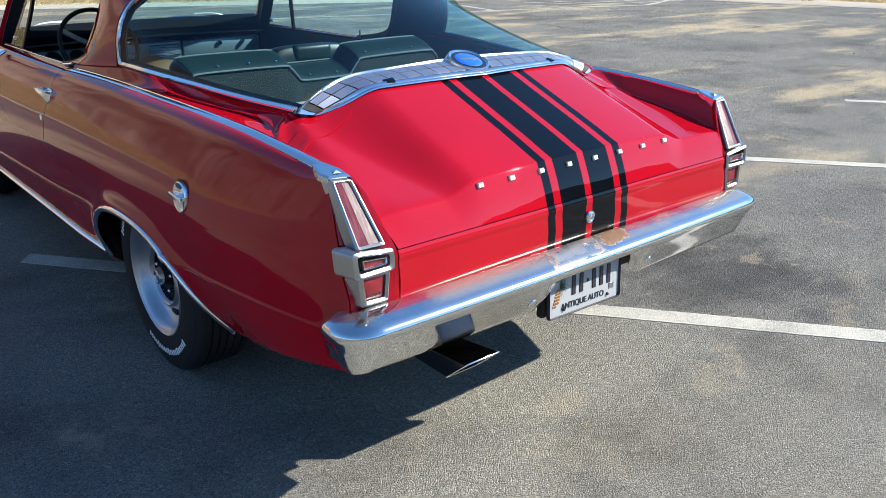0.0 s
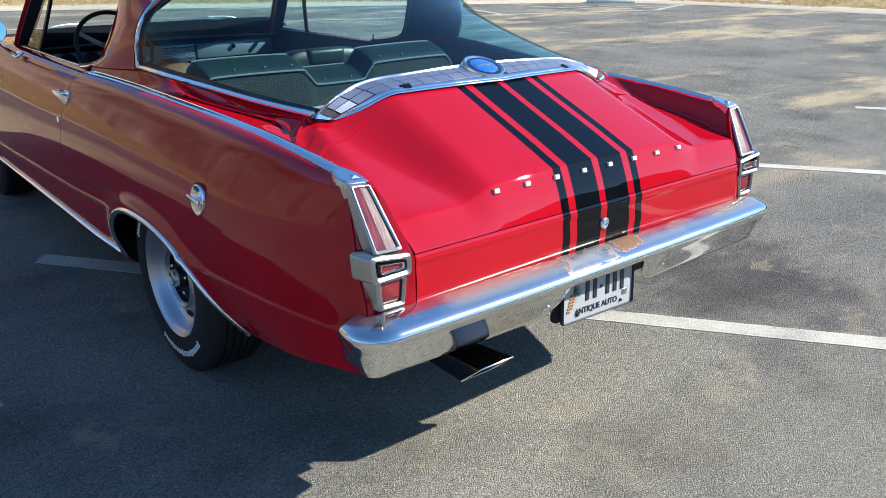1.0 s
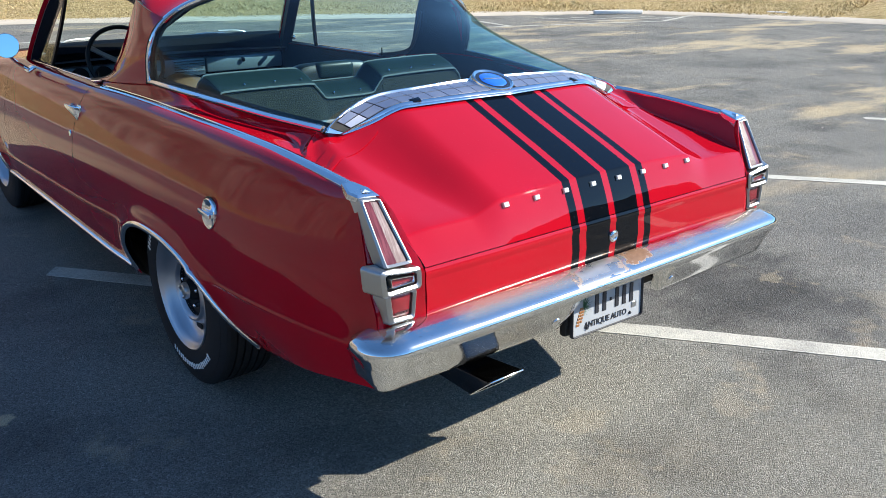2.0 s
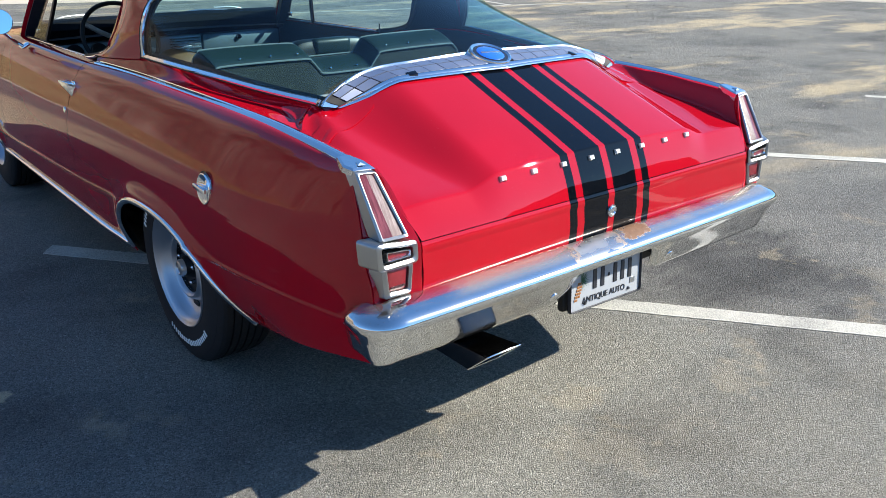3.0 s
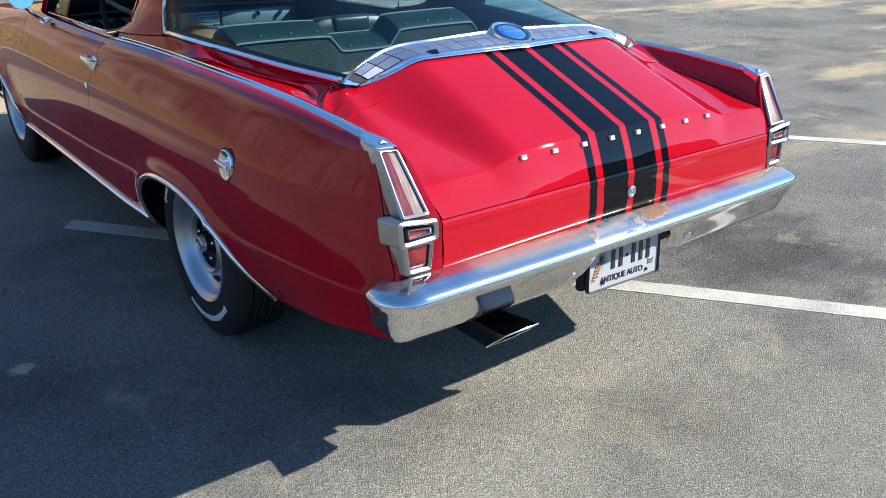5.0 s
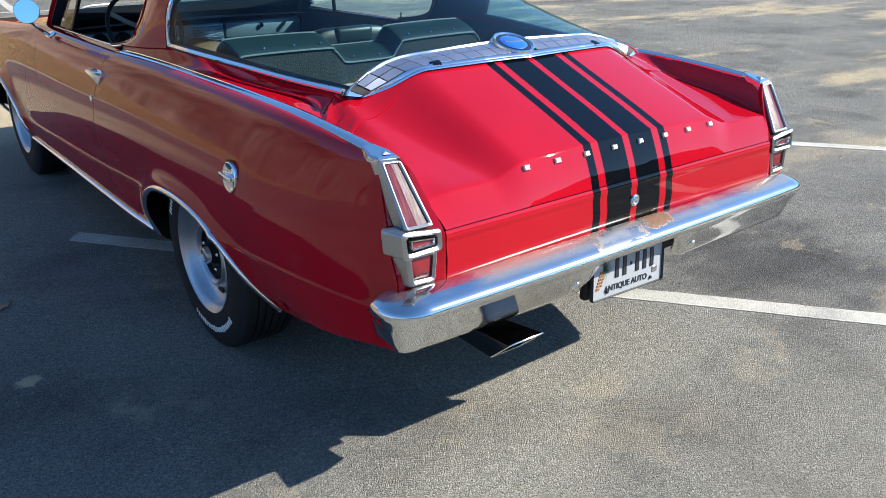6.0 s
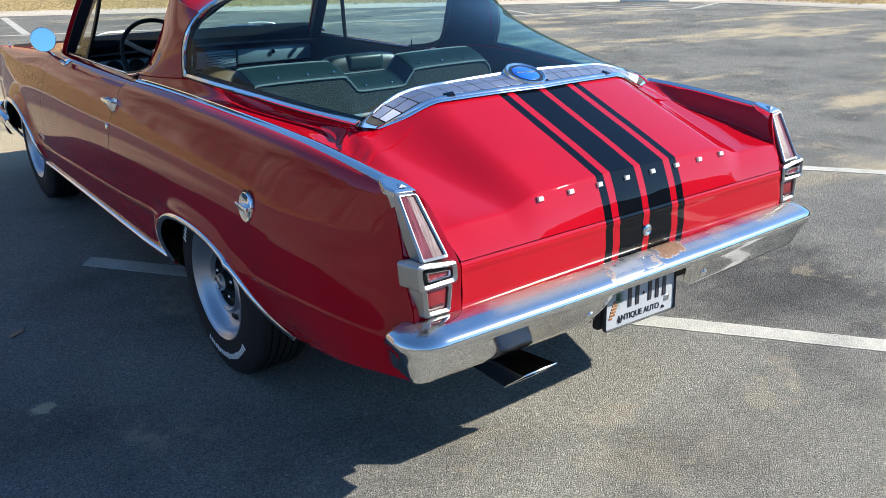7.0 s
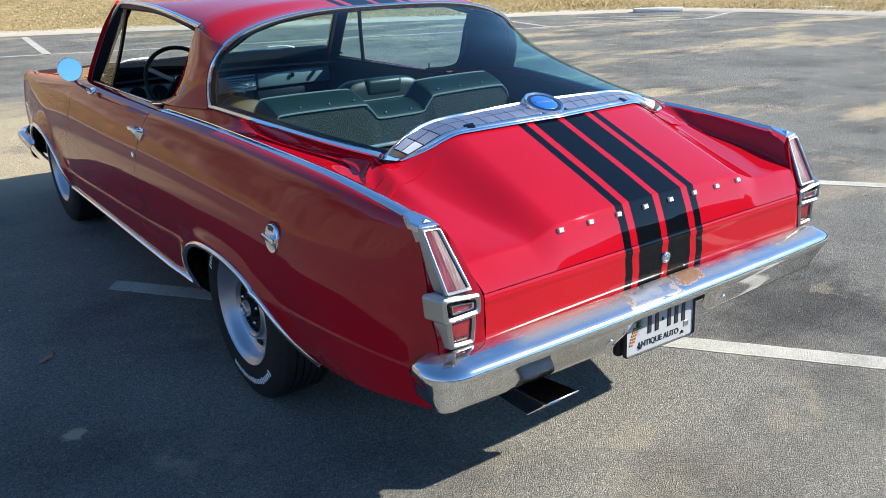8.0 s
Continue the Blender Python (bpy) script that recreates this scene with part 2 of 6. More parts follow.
def asphalt_material():
    m = material("weathered_asphalt", (0.1, 0.1, 0.1), 0.88, spec=0.2)
    n = Nodes(m)
    co = n.coords()
    vor = n.add("ShaderNodeTexVoronoi", Scale=190.0)
    n.link(co, vor.inputs["Vector"])
    grit = n.add("ShaderNodeSeparateColor")
    n.link(vor.outputs["Color"], grit.inputs[0])
    stone = n.ramp(grit.outputs[0], [(0.0, (0.070, 0.069, 0.067)), (0.45, (0.165, 0.162, 0.155)), (0.90, (0.255, 0.248, 0.235)), (0.97, (0.29, 0.28, 0.268)), (1.0, (0.42, 0.41, 0.39))])
    fine = n.noise(420, 3, 0.7, co)
    stone = n.mix(0.35, stone, n.ramp(fine, [(0.3, (0.08, 0.078, 0.076)), (0.7, (0.34, 0.33, 0.31))]))
    # broad darker and lighter fields
    field = n.noise(0.55, 4, 0.6, co)
    stone = n.mix(n.mask(field, 0.42, 0.62), stone, n.mix(1.0, stone, (0.74, 0.75, 0.78), "MULTIPLY"))
    # mottled darker tone, strongest round this point; worn holds the distance to it
    worn = n.add("ShaderNodeVectorMath")
    worn.operation = "DISTANCE"
    worn.inputs[1].default_value = (1.42, 0.40, 0)
    n.link(co, worn.inputs[0])
    dark_mottle = n.math("ADD", n.noise(1.6, 5, 0.6, co), n.math("MULTIPLY", n.mask(worn.outputs["Value"], 0.62, 0.15), 0.17))
    stone = n.mix(n.mask(dark_mottle, 0.47, 0.72), stone, n.mix(1.0, stone, (0.66, 0.66, 0.67), "MULTIPLY"))
    dark_patch = n.math("ADD", worn.outputs["Value"], n.math("MULTIPLY", n.math("SUBTRACT", n.noise(2.4, 5, 0.6, stretch=(0.6, 1.3, 1)), 0.5), 1.7))
    stone = n.mix(n.mask(dark_patch, 0.70, 0.15), stone, n.mix(1.0, stone, (0.50, 0.51, 0.525), "MULTIPLY"))
    # paler, slightly warmer asphalt in a ragged round field behind the car
    pale_field = n.add("ShaderNodeVectorMath")
    pale_field.operation = "DISTANCE"
    pale_field.inputs[1].default_value = (-0.35, -1.15, 0)
    n.link(co, pale_field.inputs[0])
    stone = n.mix(n.mask(n.math("ADD", pale_field.outputs["Value"], n.math("MULTIPLY", n.noise(1.3, 4, 0.6, co), 0.9)), 2.7, 1.3), stone, n.mix(1.0, stone, (1.36, 1.34, 1.28), "MULTIPLY"))
    # dry sand washed over the surface in long bands and in spots
    bands = n.noise(0.55, 9, 0.66, stretch=(0.55, 1.25, 1))
    spots = n.noise(2.1, 5, 0.62, co)
    lump = n.noise(7.0, 4, 0.6, co)
    sep = n.add("ShaderNodeSeparateXYZ")
    n.link(co, sep.inputs[0])
    reach = n.mask(n.math("ADD", sep.outputs[0], n.math("MULTIPLY", sep.outputs[1], 0.12)), 1.0, 6.0)
    drift = n.add("ShaderNodeVectorMath")
    drift.operation = "DISTANCE"
    drift.inputs[1].default_value = (-1.3, 6.9, 0)
    n.link(co, drift.inputs[0])
    reach = n.math("MAXIMUM", n.math("MULTIPLY", reach, 0.85), n.math("MULTIPLY", n.mask(drift.outputs["Value"], 3.2, 1.6), 1.0))
    sand = n.math("MULTIPLY", n.mask(bands, 0.51, 0.63), n.math("ADD", reach, 0.10))
    sand = n.math("MAXIMUM", sand, n.math("MULTIPLY", n.mask(drift.outputs["Value"], 2.9, 1.5), n.mask(bands, 0.30, 0.48)))
    # a fleck of sunlight in the car's shadow, painted through the sand mask
    pale = n.add("ShaderNodeVectorMath")
    pale.operation = "DISTANCE"
    pale.inputs[1].default_value = (-1.40, 1.23, 0)
    n.link(co, pale.inputs[0])
    sun_fleck = n.math("MULTIPLY", n.mask(n.math("ADD", pale.outputs["Value"], n.math("MULTIPLY", n.math("SUBTRACT", n.noise(16, 4, 0.6, co), 0.5), 0.09)), 0.046, 0.026), n.mask(lump, 0.12, 0.32))
    dots = n.math("MULTIPLY", n.mask(spots, 0.56, 0.68), n.mask(lump, 0.40, 0.65))
    sand = n.math("MAXIMUM", n.math("MAXIMUM", sand, sun_fleck), n.math("MULTIPLY", dots, 0.45))
    broken = n.math("MULTIPLY", n.math("SUBTRACT", n.noise(6.5, 5, 0.65, co), 0.5), 0.75)
    # the placed pale spots, with broken edges
    for px, py, r, much in PALE_SPOTS:
        spot = n.add("ShaderNodeVectorMath")
        spot.operation = "DISTANCE"
        spot.inputs[1].default_value = (px, py, 0)
        n.link(co, spot.inputs[0])
        sand = n.math("MAXIMUM", sand, n.math("MULTIPLY", n.mask(n.math("ADD", spot.outputs["Value"], broken), r, r * 0.25), much))
    sand = n.math("MULTIPLY", sand, n.mask(fine, 0.28, 0.55))
    n.to(n.mix(1.0, n.mix(sand, stone, n.mix(n.noise(5, 4, 0.6, co), (0.52, 0.41, 0.27), (0.39, 0.335, 0.25))), (1.09, 1.08, 1.0), "MULTIPLY"), "Base Color")
    n.to(n.math("ADD", n.math("MULTIPLY", field, 0.12), 0.78), "Roughness")
    pebble = n.mask(vor.outputs["Distance"], 0.75, 0.1)
    n.bump(n.math("ADD", n.math("ADD", n.math("MULTIPLY", n.noise(150, 4, 0.65, co), 1.5), n.math("MULTIPLY", fine, 0.5)), n.math("MULTIPLY", pebble, 0.5)), 0.7, 0.008)
    return m


ASPHALT = asphalt_material()


def line_material():
    m = material("worn_white_road_paint", (0.6, 0.6, 0.55), 0.8)
    n = Nodes(m)
    co = n.coords()
    wear = n.noise(85, 4, 0.7, co)
    wide = n.noise(3, 4, 0.6, co)
    worn = n.math("MULTIPLY", n.mask(n.math("ADD", n.math("MULTIPLY", n.noise(210, 3, 0.7, co), 0.75), n.math("MULTIPLY", wide, 0.5)), 0.53, 0.80), 0.75)
    n.to(n.mix(worn, n.mix(wear, (0.43, 0.41, 0.345), (0.60, 0.58, 0.51)), (0.15, 0.147, 0.138)), "Base Color")
    n.bump(n.noise(200, 3, 0.7, co), 0.6, 0.004)
    return m


ROAD_PAINT = line_material()


def grass_material():
    m = material("dry_straw_grass", (0.3, 0.22, 0.1), 0.95)
    n = Nodes(m)
    co = n.coords()
    f = n.noise(1.1, 6, 0.7, co)
    g = n.noise(9, 5, 0.75, co)
    c = n.ramp(g, [(0.25, (0.13, 0.085, 0.035)), (0.5, (0.42, 0.30, 0.125)), (0.75, (0.66, 0.52, 0.27))])
    n.to(n.mix(n.mask(f, 0.45, 0.7), c, n.mix(1.0, c, (0.62, 0.66, 0.50), "MULTIPLY")), "Base Color")
    n.bump(g, 1.0, 0.12)
    return m


GRASS = grass_material()
SANDY = rubber_material("sandy_verge", (0.46, 0.40, 0.32), 5)
STRAW = material("straw_blades", (0.50, 0.39, 0.20), 0.9)
_n = Nodes(STRAW)
_g = _n.add("ShaderNodeNewGeometry")
_n.to(_n.ramp(_g.outputs["Random Per Island"], [(0.0, (0.20, 0.13, 0.05)), (0.5, (0.54, 0.40, 0.18)), (1.0, (0.80, 0.66, 0.38))]), "Base Color")
CONCRETE = rubber_material("white_painted_concrete", (0.62, 0.62, 0.60), 12)
GRIT = material("loose_stones", (0.2, 0.19, 0.17), 0.9)
_n = Nodes(GRIT)
_g = _n.add("ShaderNodeNewGeometry")
_n.to(_n.ramp(_g.outputs["Random Per Island"], [(0.0, (0.05, 0.045, 0.04)), (0.55, (0.09, 0.08, 0.065)), (0.7, (0.34, 0.31, 0.26)), (1.0, (0.5, 0.47, 0.42))]), "Base Color")
LEAF = material("dry_brown_leaf", (0.34, 0.20, 0.12), 0.8)
WOODS = material("bare_winter_woods", (0.1, 0.08, 0.05), 0.95)
_n = Nodes(WOODS)
_trunks = _n.noise(0.9, 6, 0.7, stretch=(1, 1, 0.12))
_n.to(_n.mix(_n.mask(_n.noise(0.06, 3), 0.52, 0.68), _n.ramp(_trunks, [(0.3, (0.13, 0.10, 0.085)), (0.5, (0.27, 0.205, 0.165)), (0.75, (0.42, 0.33, 0.27))]), _n.ramp(_trunks, [(0.3, (0.04, 0.04, 0.03)), (0.7, (0.12, 0.105, 0.075))])), "Base Color")

# ---------------------------------------------------------------- mesh helpers


def link_mesh(name, verts, faces, mat, parent=None, label="", angle=40, smooth=True):
    me = bpy.data.meshes.new(name)
    me.from_pydata([tuple(map(float, v)) for v in verts], [], [tuple(f) for f in faces])
    me.update()
    if smooth:
        me.shade_smooth()
        me.set_sharp_from_angle(angle=radians(angle))
    if mat:
        me.materials.append(mat)
    ob = new(name, me)
    ob.parent = parent
    return tagged(ob, label)


def part(name, bm, mat, parent, label="", angle=40):
    me = bpy.data.meshes.new(name)
    bmesh.ops.recalc_face_normals(bm, faces=bm.faces[:])
    bm.to_mesh(me)
    bm.free()
    me.shade_smooth()
    me.set_sharp_from_angle(angle=radians(angle))
    me.materials.append(mat)
    ob = new(name, me)
    ob.parent = parent
    return tagged(ob, label)


def thing(name, label, category, at=(0, 0, 0), group="", kind=""):
    ob = new(name)
    ob.location = at
    return tagged(ob, label, category, group, kind)


def smooth_curve(xs, ys):
    """Monotone cubic through the given places."""
    xs, ys = np.asarray(xs, float), np.asarray(ys, float)
    h, d = np.diff(xs), np.diff(ys) / np.diff(xs)
    m = np.zeros(len(xs))
    m[0], m[-1] = d[0], d[-1]
    for i in range(1, len(xs) - 1):
        if d[i - 1] * d[i] > 0:
            w1, w2 = 2 * h[i] + h[i - 1], h[i] + 2 * h[i - 1]
            m[i] = (w1 + w2) / (w1 / d[i - 1] + w2 / d[i])

    def f(x):
        x = np.clip(x, xs[0], xs[-1])
        i = np.clip(np.searchsorted(xs, x) - 1, 0, len(h) - 1)
        t = (x - xs[i]) / h[i]
        return ((1 + 2 * t) * (1 - t) ** 2 * ys[i] + t * (1 - t) ** 2 * h[i] * m[i] + t * t * (3 - 2 * t) * ys[i + 1] + t * t * (t - 1) * h[i] * m[i + 1])

    return f


def step(a, b, x):
    t = np.clip((x - a) / (b - a), 0, 1)
    return t * t * (3 - 2 * t)


def grid(name, rows, mat, parent, label="", thick=0.0, closed=False, flip=False, angle=40, rim=True):
    """A sheet of quads through rows of points; thick: the depth of the sheet behind it."""
    nr, nc = len(rows), len(rows[0])
    verts = [p for r in rows for p in r]
    faces = []
    for i in range(nr - 1):
        for j in range(nc if closed else nc - 1):
            k = (j + 1) % nc
            f = (i * nc + j, i * nc + k, (i + 1) * nc + k, (i + 1) * nc + j)
            faces.append(f[::-1] if flip else f)
    ob = link_mesh(name, verts, faces, mat, parent, label, angle)
    if thick:
        s = ob.modifiers.new("thickness", "SOLIDIFY")
        s.thickness, s.offset = thick, -1
        ob.data.materials.append(DARK)
        s.material_offset_rim = 1 if rim else 0
        e = ob.modifiers.new("crisp_edges", "EDGE_SPLIT")
        e.split_angle = radians(angle)
    return ob


def box(bm, lo, hi, bevel=0.0, seg=2, m=None):
    """A box from corner to corner, with rounded edges, into bm."""
    c = [(a + b) / 2 for a, b in zip(lo, hi)]
    s = [abs(b - a) for a, b in zip(lo, hi)]
    r = bmesh.ops.create_cube(bm, size=1.0, matrix=(m or Matrix()) @ Matrix.Translation(c) @ Matrix.Diagonal((*s, 1)))
    if bevel:
        edges = {e for v in r["verts"] for e in v.link_edges}
        bmesh.ops.bevel(bm, geom=list(edges), offset=bevel, segments=seg, profile=0.5, affect="EDGES")
    return bm


def lathe(name, profile, mat, parent, label="", steps=48, angle=35, axis="x"):
    """A turned body: profile of (along the axis, radius), closed round the x axis."""
    rows = []
    for a, r in profile:
        ring = []
        for i in range(steps):
            t = 2 * math.pi * i / steps
            ring.append((a, r * math.cos(t), r * math.sin(t)) if axis == "x" else (r * math.cos(t), r * math.sin(t), a))
        rows.append(ring)
    return grid(name, rows, mat, parent, label, closed=True, angle=angle)


def sweep(name, path, profile, mat, parent, label="", up=(0, 0, 1), closed=False, caps=True, angle=40, side=None):
    """profile of (sideways, upward) carried along path. side: a fixed sideways direction for all of it."""
    path = [Vector(p) for p in path]
    n, k = len(path), len(profile)
    verts, faces = [], []
    for i, p in enumerate(path):
        a, b = path[(i - 1) % n if closed else max(i - 1, 0)], path[(i + 1) % n if closed else min(i + 1, n - 1)]
        t = (b - a).normalized()
        s = Vector(side) - t * Vector(side).dot(t) if side else t.cross(Vector(up))
        s.normalize()
        u = s.cross(t)
        verts += [p + s * q + u * w for q, w in profile]
    for i in range(n if closed else n - 1):
        j = (i + 1) % n
        for c in range(k):
            d = (c + 1) % k
            faces.append((i * k + c, i * k + d, j * k + d, j * k + c))
    if caps and not closed:
        faces += [tuple(range(k))[::-1], tuple(range((n - 1) * k, n * k))]
    ob = link_mesh(name, verts, faces, mat, parent, label, angle)
    bm = bmesh.new()
    bm.from_mesh(ob.data)
    bmesh.ops.recalc_face_normals(bm, faces=bm.faces[:])
    bm.to_mesh(ob.data)
    bm.free()
    return ob


def half_round(w, h, n=6):
    return [(w / 2 * math.cos(math.pi * i / n), h * math.sin(math.pi * i / n)) for i in range(n + 1)] + [(-w / 2, -0.003), (w / 2, -0.003)]


def tube(r, n=8):
    return [(r * math.cos(2 * math.pi * i / n), r * math.sin(2 * math.pi * i / n)) for i in range(n)]


def bent(points, n=8):
    """A smooth line through points."""
    pts = [Vector(p) for p in points]
    out = []
    for i in range(len(pts) - 1):
        p0, p1, p2, p3 = pts[max(i - 1, 0)], pts[i], pts[i + 1], pts[min(i + 2, len(pts) - 1)]
        for k in range(n):
            t = k / n
            out.append(0.5 * (2 * p1 + (p2 - p0) * t + (2 * p0 - 5 * p1 + 4 * p2 - p3) * t * t + (3 * p1 - p0 - 3 * p2 + p3) * t ** 3))
    return out + [pts[-1]]


def lettering(name, words, size, mat, parent, m, label=""):
    c = bpy.data.curves.new(name, "FONT")
    c.body, c.size, c.extrude, c.align_x, c.align_y = words, size, 0.0006, "CENTER", "CENTER"
    c.offset = size * 0.012
    tmp = new(name, c)
    bpy.context.view_layer.update()
    me = bpy.data.meshes.new_from_object(tmp.evaluated_get(bpy.context.evaluated_depsgraph_get()))
    bpy.data.objects.remove(tmp)
    me.transform(m)
    me.materials.clear()
    me.materials.append(mat)
    ob = new(name, me)
    ob.parent = parent
    return tagged(ob, label)

# ---------------------------------------------------------------- ground and surroundings
EDGE = bent([(-60, 46, 0), (-30, 33, 0), (-12, 25, 0), (1.35, 19.2, 0), (8.6, 15.7, 0), (13.2, 13.55, 0), (15.7, 11.9, 0), (16.6, 8.6, 0), (17.0, 4.0, 0), (17.6, -12, 0), (19, -60, 0)], 10)


def build_ground():
    rows = []
    radii = [0.0, 3, 8, 20, 50, 120, 400, 1500]
    for r in radii:
        rows.append([(r * math.cos(2 * math.pi * i / 48), r * math.sin(2 * math.pi * i / 48), 0) for i in range(48)])
    g = grid("ground", rows[1:], ASPHALT, None, closed=True)
    bm = bmesh.new()
    bm.from_mesh(g.data)
    bmesh.ops.contextual_create(bm, geom=[e for e in bm.edges if e.is_boundary and e.verts[0].co.length < 4])
    bmesh.ops.recalc_face_normals(bm, faces=bm.faces[:])
    bm.to_mesh(g.data)
    bm.free()
    tagged(g, "grey weathered asphalt lot with patches of washed sand", "ground", kind="structure")
    # dry grass bank beyond the edge of the asphalt
    rng = random.Random(4)
    n = len(EDGE)
    rows = []
    prof = [(0.0, 0.004), (0.10, 0.035), (0.8, 0.06), (2.2, 0.16), (4.5, 0.42), (8, 0.85), (14, 1.5), (25, 2.3), (60, 3.2), (200, 4.0)]
    for d, z in prof:
        row = []
        for i, p in enumerate(EDGE):
            t = (EDGE[min(i + 1, n - 1)] - EDGE[max(i - 1, 0)]).normalized()
            out = Vector((-t.y, t.x, 0))
            wob = 0.12 * noise.noise(p * 0.9) + 0.05 * noise.noise(p * 4)
            q = p + out * (d + wob * (1 if d < 3 else 0))
            row.append((q.x, q.y, z + (0.10 * noise.noise(q * 0.5) * min(1, d / 4))))
        rows.append(row)
    verge = grid("sandy_verge", rows[:3], SANDY, None)
    tagged(verge, "strip of pale sand between asphalt and dry grass", "verge", kind="structure")
    bank = grid("grass_bank", rows[2:], GRASS, None)
    tagged(bank, "low bank of dry straw-coloured winter grass", "grass", kind="structure")
    # blades
    verts, faces = [], []
    for _ in range(42000):
        i = rng.randrange(18, 72)
        f = rng.random()
        p = EDGE[i].lerp(EDGE[i + 1], f)
        t = (EDGE[i + 1] - EDGE[i]).normalized()
        out = Vector((-t.y, t.x, 0))
        d = 0.5 + 9 * rng.random() ** 1.6
        q = p + out * d
        z = np.interp(d, [a for a, _ in prof], [b for _, b in prof]) - 0.03
        h, w, a = rng.uniform(0.025, 0.085), rng.uniform(0.008, 0.022), rng.uniform(0, math.pi)
        dx, dy = w * math.cos(a), w * math.sin(a)
        lx, ly = rng.uniform(-0.1, 0.1), rng.uniform(-0.1, 0.1)
        k = len(verts)
        verts += [(q.x - dx, q.y - dy, z), (q.x + dx, q.y + dy, z), (q.x + lx, q.y + ly, z + h)]
        faces.append((k, k + 1, k + 2))
    b = link_mesh("dry_grass", verts, faces, STRAW, None, smooth=False)
    tagged(b, "tufts of dry pale straw grass on the bank", "grass", kind="stuff")
    # far woods all round, unseen; added for the paint and chrome to reflect
    verts, faces = [], []
    ring = 720
    for i in range(ring):
        a = 2 * math.pi * i / ring
        c, s = math.cos(a), math.sin(a)
        r = 95 - 45 * math.exp(-((a - radians(116)) / radians(34)) ** 2)
        h = 14 + 8 * math.exp(-((a - radians(116)) / radians(30)) ** 2) + 5 * noise.noise(Vector((c * 3, s * 3, 0))) + 4 * noise.noise(Vector((c * 14, s * 14, 3))) + rng.uniform(-0.5, 0.5)
        verts += [(r * c, r * s, -1), (r * c, r * s, h)]
    for i in range(ring):
        j = (i + 1) % ring
        faces.append((2 * i, 2 * j, 2 * j + 1, 2 * i + 1))
    w = link_mesh("backdrop", verts, faces, WOODS, None, smooth=False)
    tagged(w, "ring of bare brown woods out of view, added for the car's reflections", "woods", kind="structure")


build_ground()


def line_strip(a, b, width, cut=0.0):
    """A painted line from a to b; cut: how far the far side of its start lies back along it."""
    a, b = Vector((*a, 0)), Vector((*b, 0))
    t = (b - a).normalized()
    s = Vector((-t.y, t.x, 0)) * width
    L = (b - a).length
    n = max(2, int(L / 0.03)) if L < 7 else int(L / 0.10)
    rng = random.Random(int(a.x * 100) + 7)
    lo, hi = [], []
    for i in range(n + 1):
        f = i / n
        p, q = a + t * (L * f), a + s + t * (cut + (L - cut) * f)
        e = 0.002
        lo.append(p + s.normalized() * rng.uniform(-e, e) + Vector((0, 0, 0.0022)))
        hi.append(q + s.normalized() * rng.uniform(-e, e) + Vector((0, 0, 0.0022)))
    verts = lo + hi + [v - Vector((0, 0, 0.006)) for v in lo + hi]
    m = n + 1
    faces = []
    for i in range(n):
        faces.append((i, i + 1, m + i + 1, m + i))
        faces.append((2 * m + i, 2 * m + i + 1, i + 1, i))
        faces.append((m + i, m + i + 1, 3 * m + i + 1, 3 * m + i))
    faces += [(0, m, 3 * m, 2 * m), (n, 2 * m + n, 3 * m + n, m + n)]
    ob = link_mesh("parking_line", verts, faces, ROAD_PAINT, None, smooth=False)
    return tagged(ob, "worn white painted parking bay line on the asphalt", "parking line", "parking lines", "structure")


LA = radians(-52.84)
LT, LN = Vector((math.cos(LA), math.sin(LA))), Vector((-math.sin(LA), math.cos(LA)))


def bay_line(offset, s0, s1, cut=0.0):
    p, q = LN * offset + LT * s0, LN * offset + LT * s1
    line_strip(p, q, 0.107, cut)


START = LT.dot(Vector((-0.935, 2.50)))
bay_line(0.761, START, START + 6.3, -0.03)
bay_line(3.43, START + 2.3, START + 8.6)
bay_line(5.86, START + 4.6, START + 10.9)
# the marked bays on the far side of the lot
line_strip((-9.0, 17.62), (14.12, 10.27), 0.11)
line_strip((1.37, 14.3), (1.80, 18.6), 0.14)
line_strip((10.56, 11.45), (11.1, 13.5), 0.11)
for k in range(5):
    line_strip((12.6 + 0.75 * k, 12.9 - 0.45 * k), (13.3 + 0.62 * k, 11.0 - 0.12 * k), 0.09)
line_strip((14.12, 10.27), (16.2, 11.0), 0.11)


def wheel_stop(at, turn, length=1.8):
    t = thing("wheel_stop", "white painted concrete wheel stop at the edge of the lot", "wheel stop", at)
    t.rotation_euler[2] = turn
    bm = bmesh.new()
    box(bm, (-length / 2, -0.075, 0.0), (length / 2, 0.075, 0.105), 0.03)
    part("block", bm, CONCRETE, t)
    return t


wheel_stop((15.1, 12.45, 0), radians(-32), 1.25)
wheel_stop((17.6, 9.6, 0), radians(-80), 0.5)


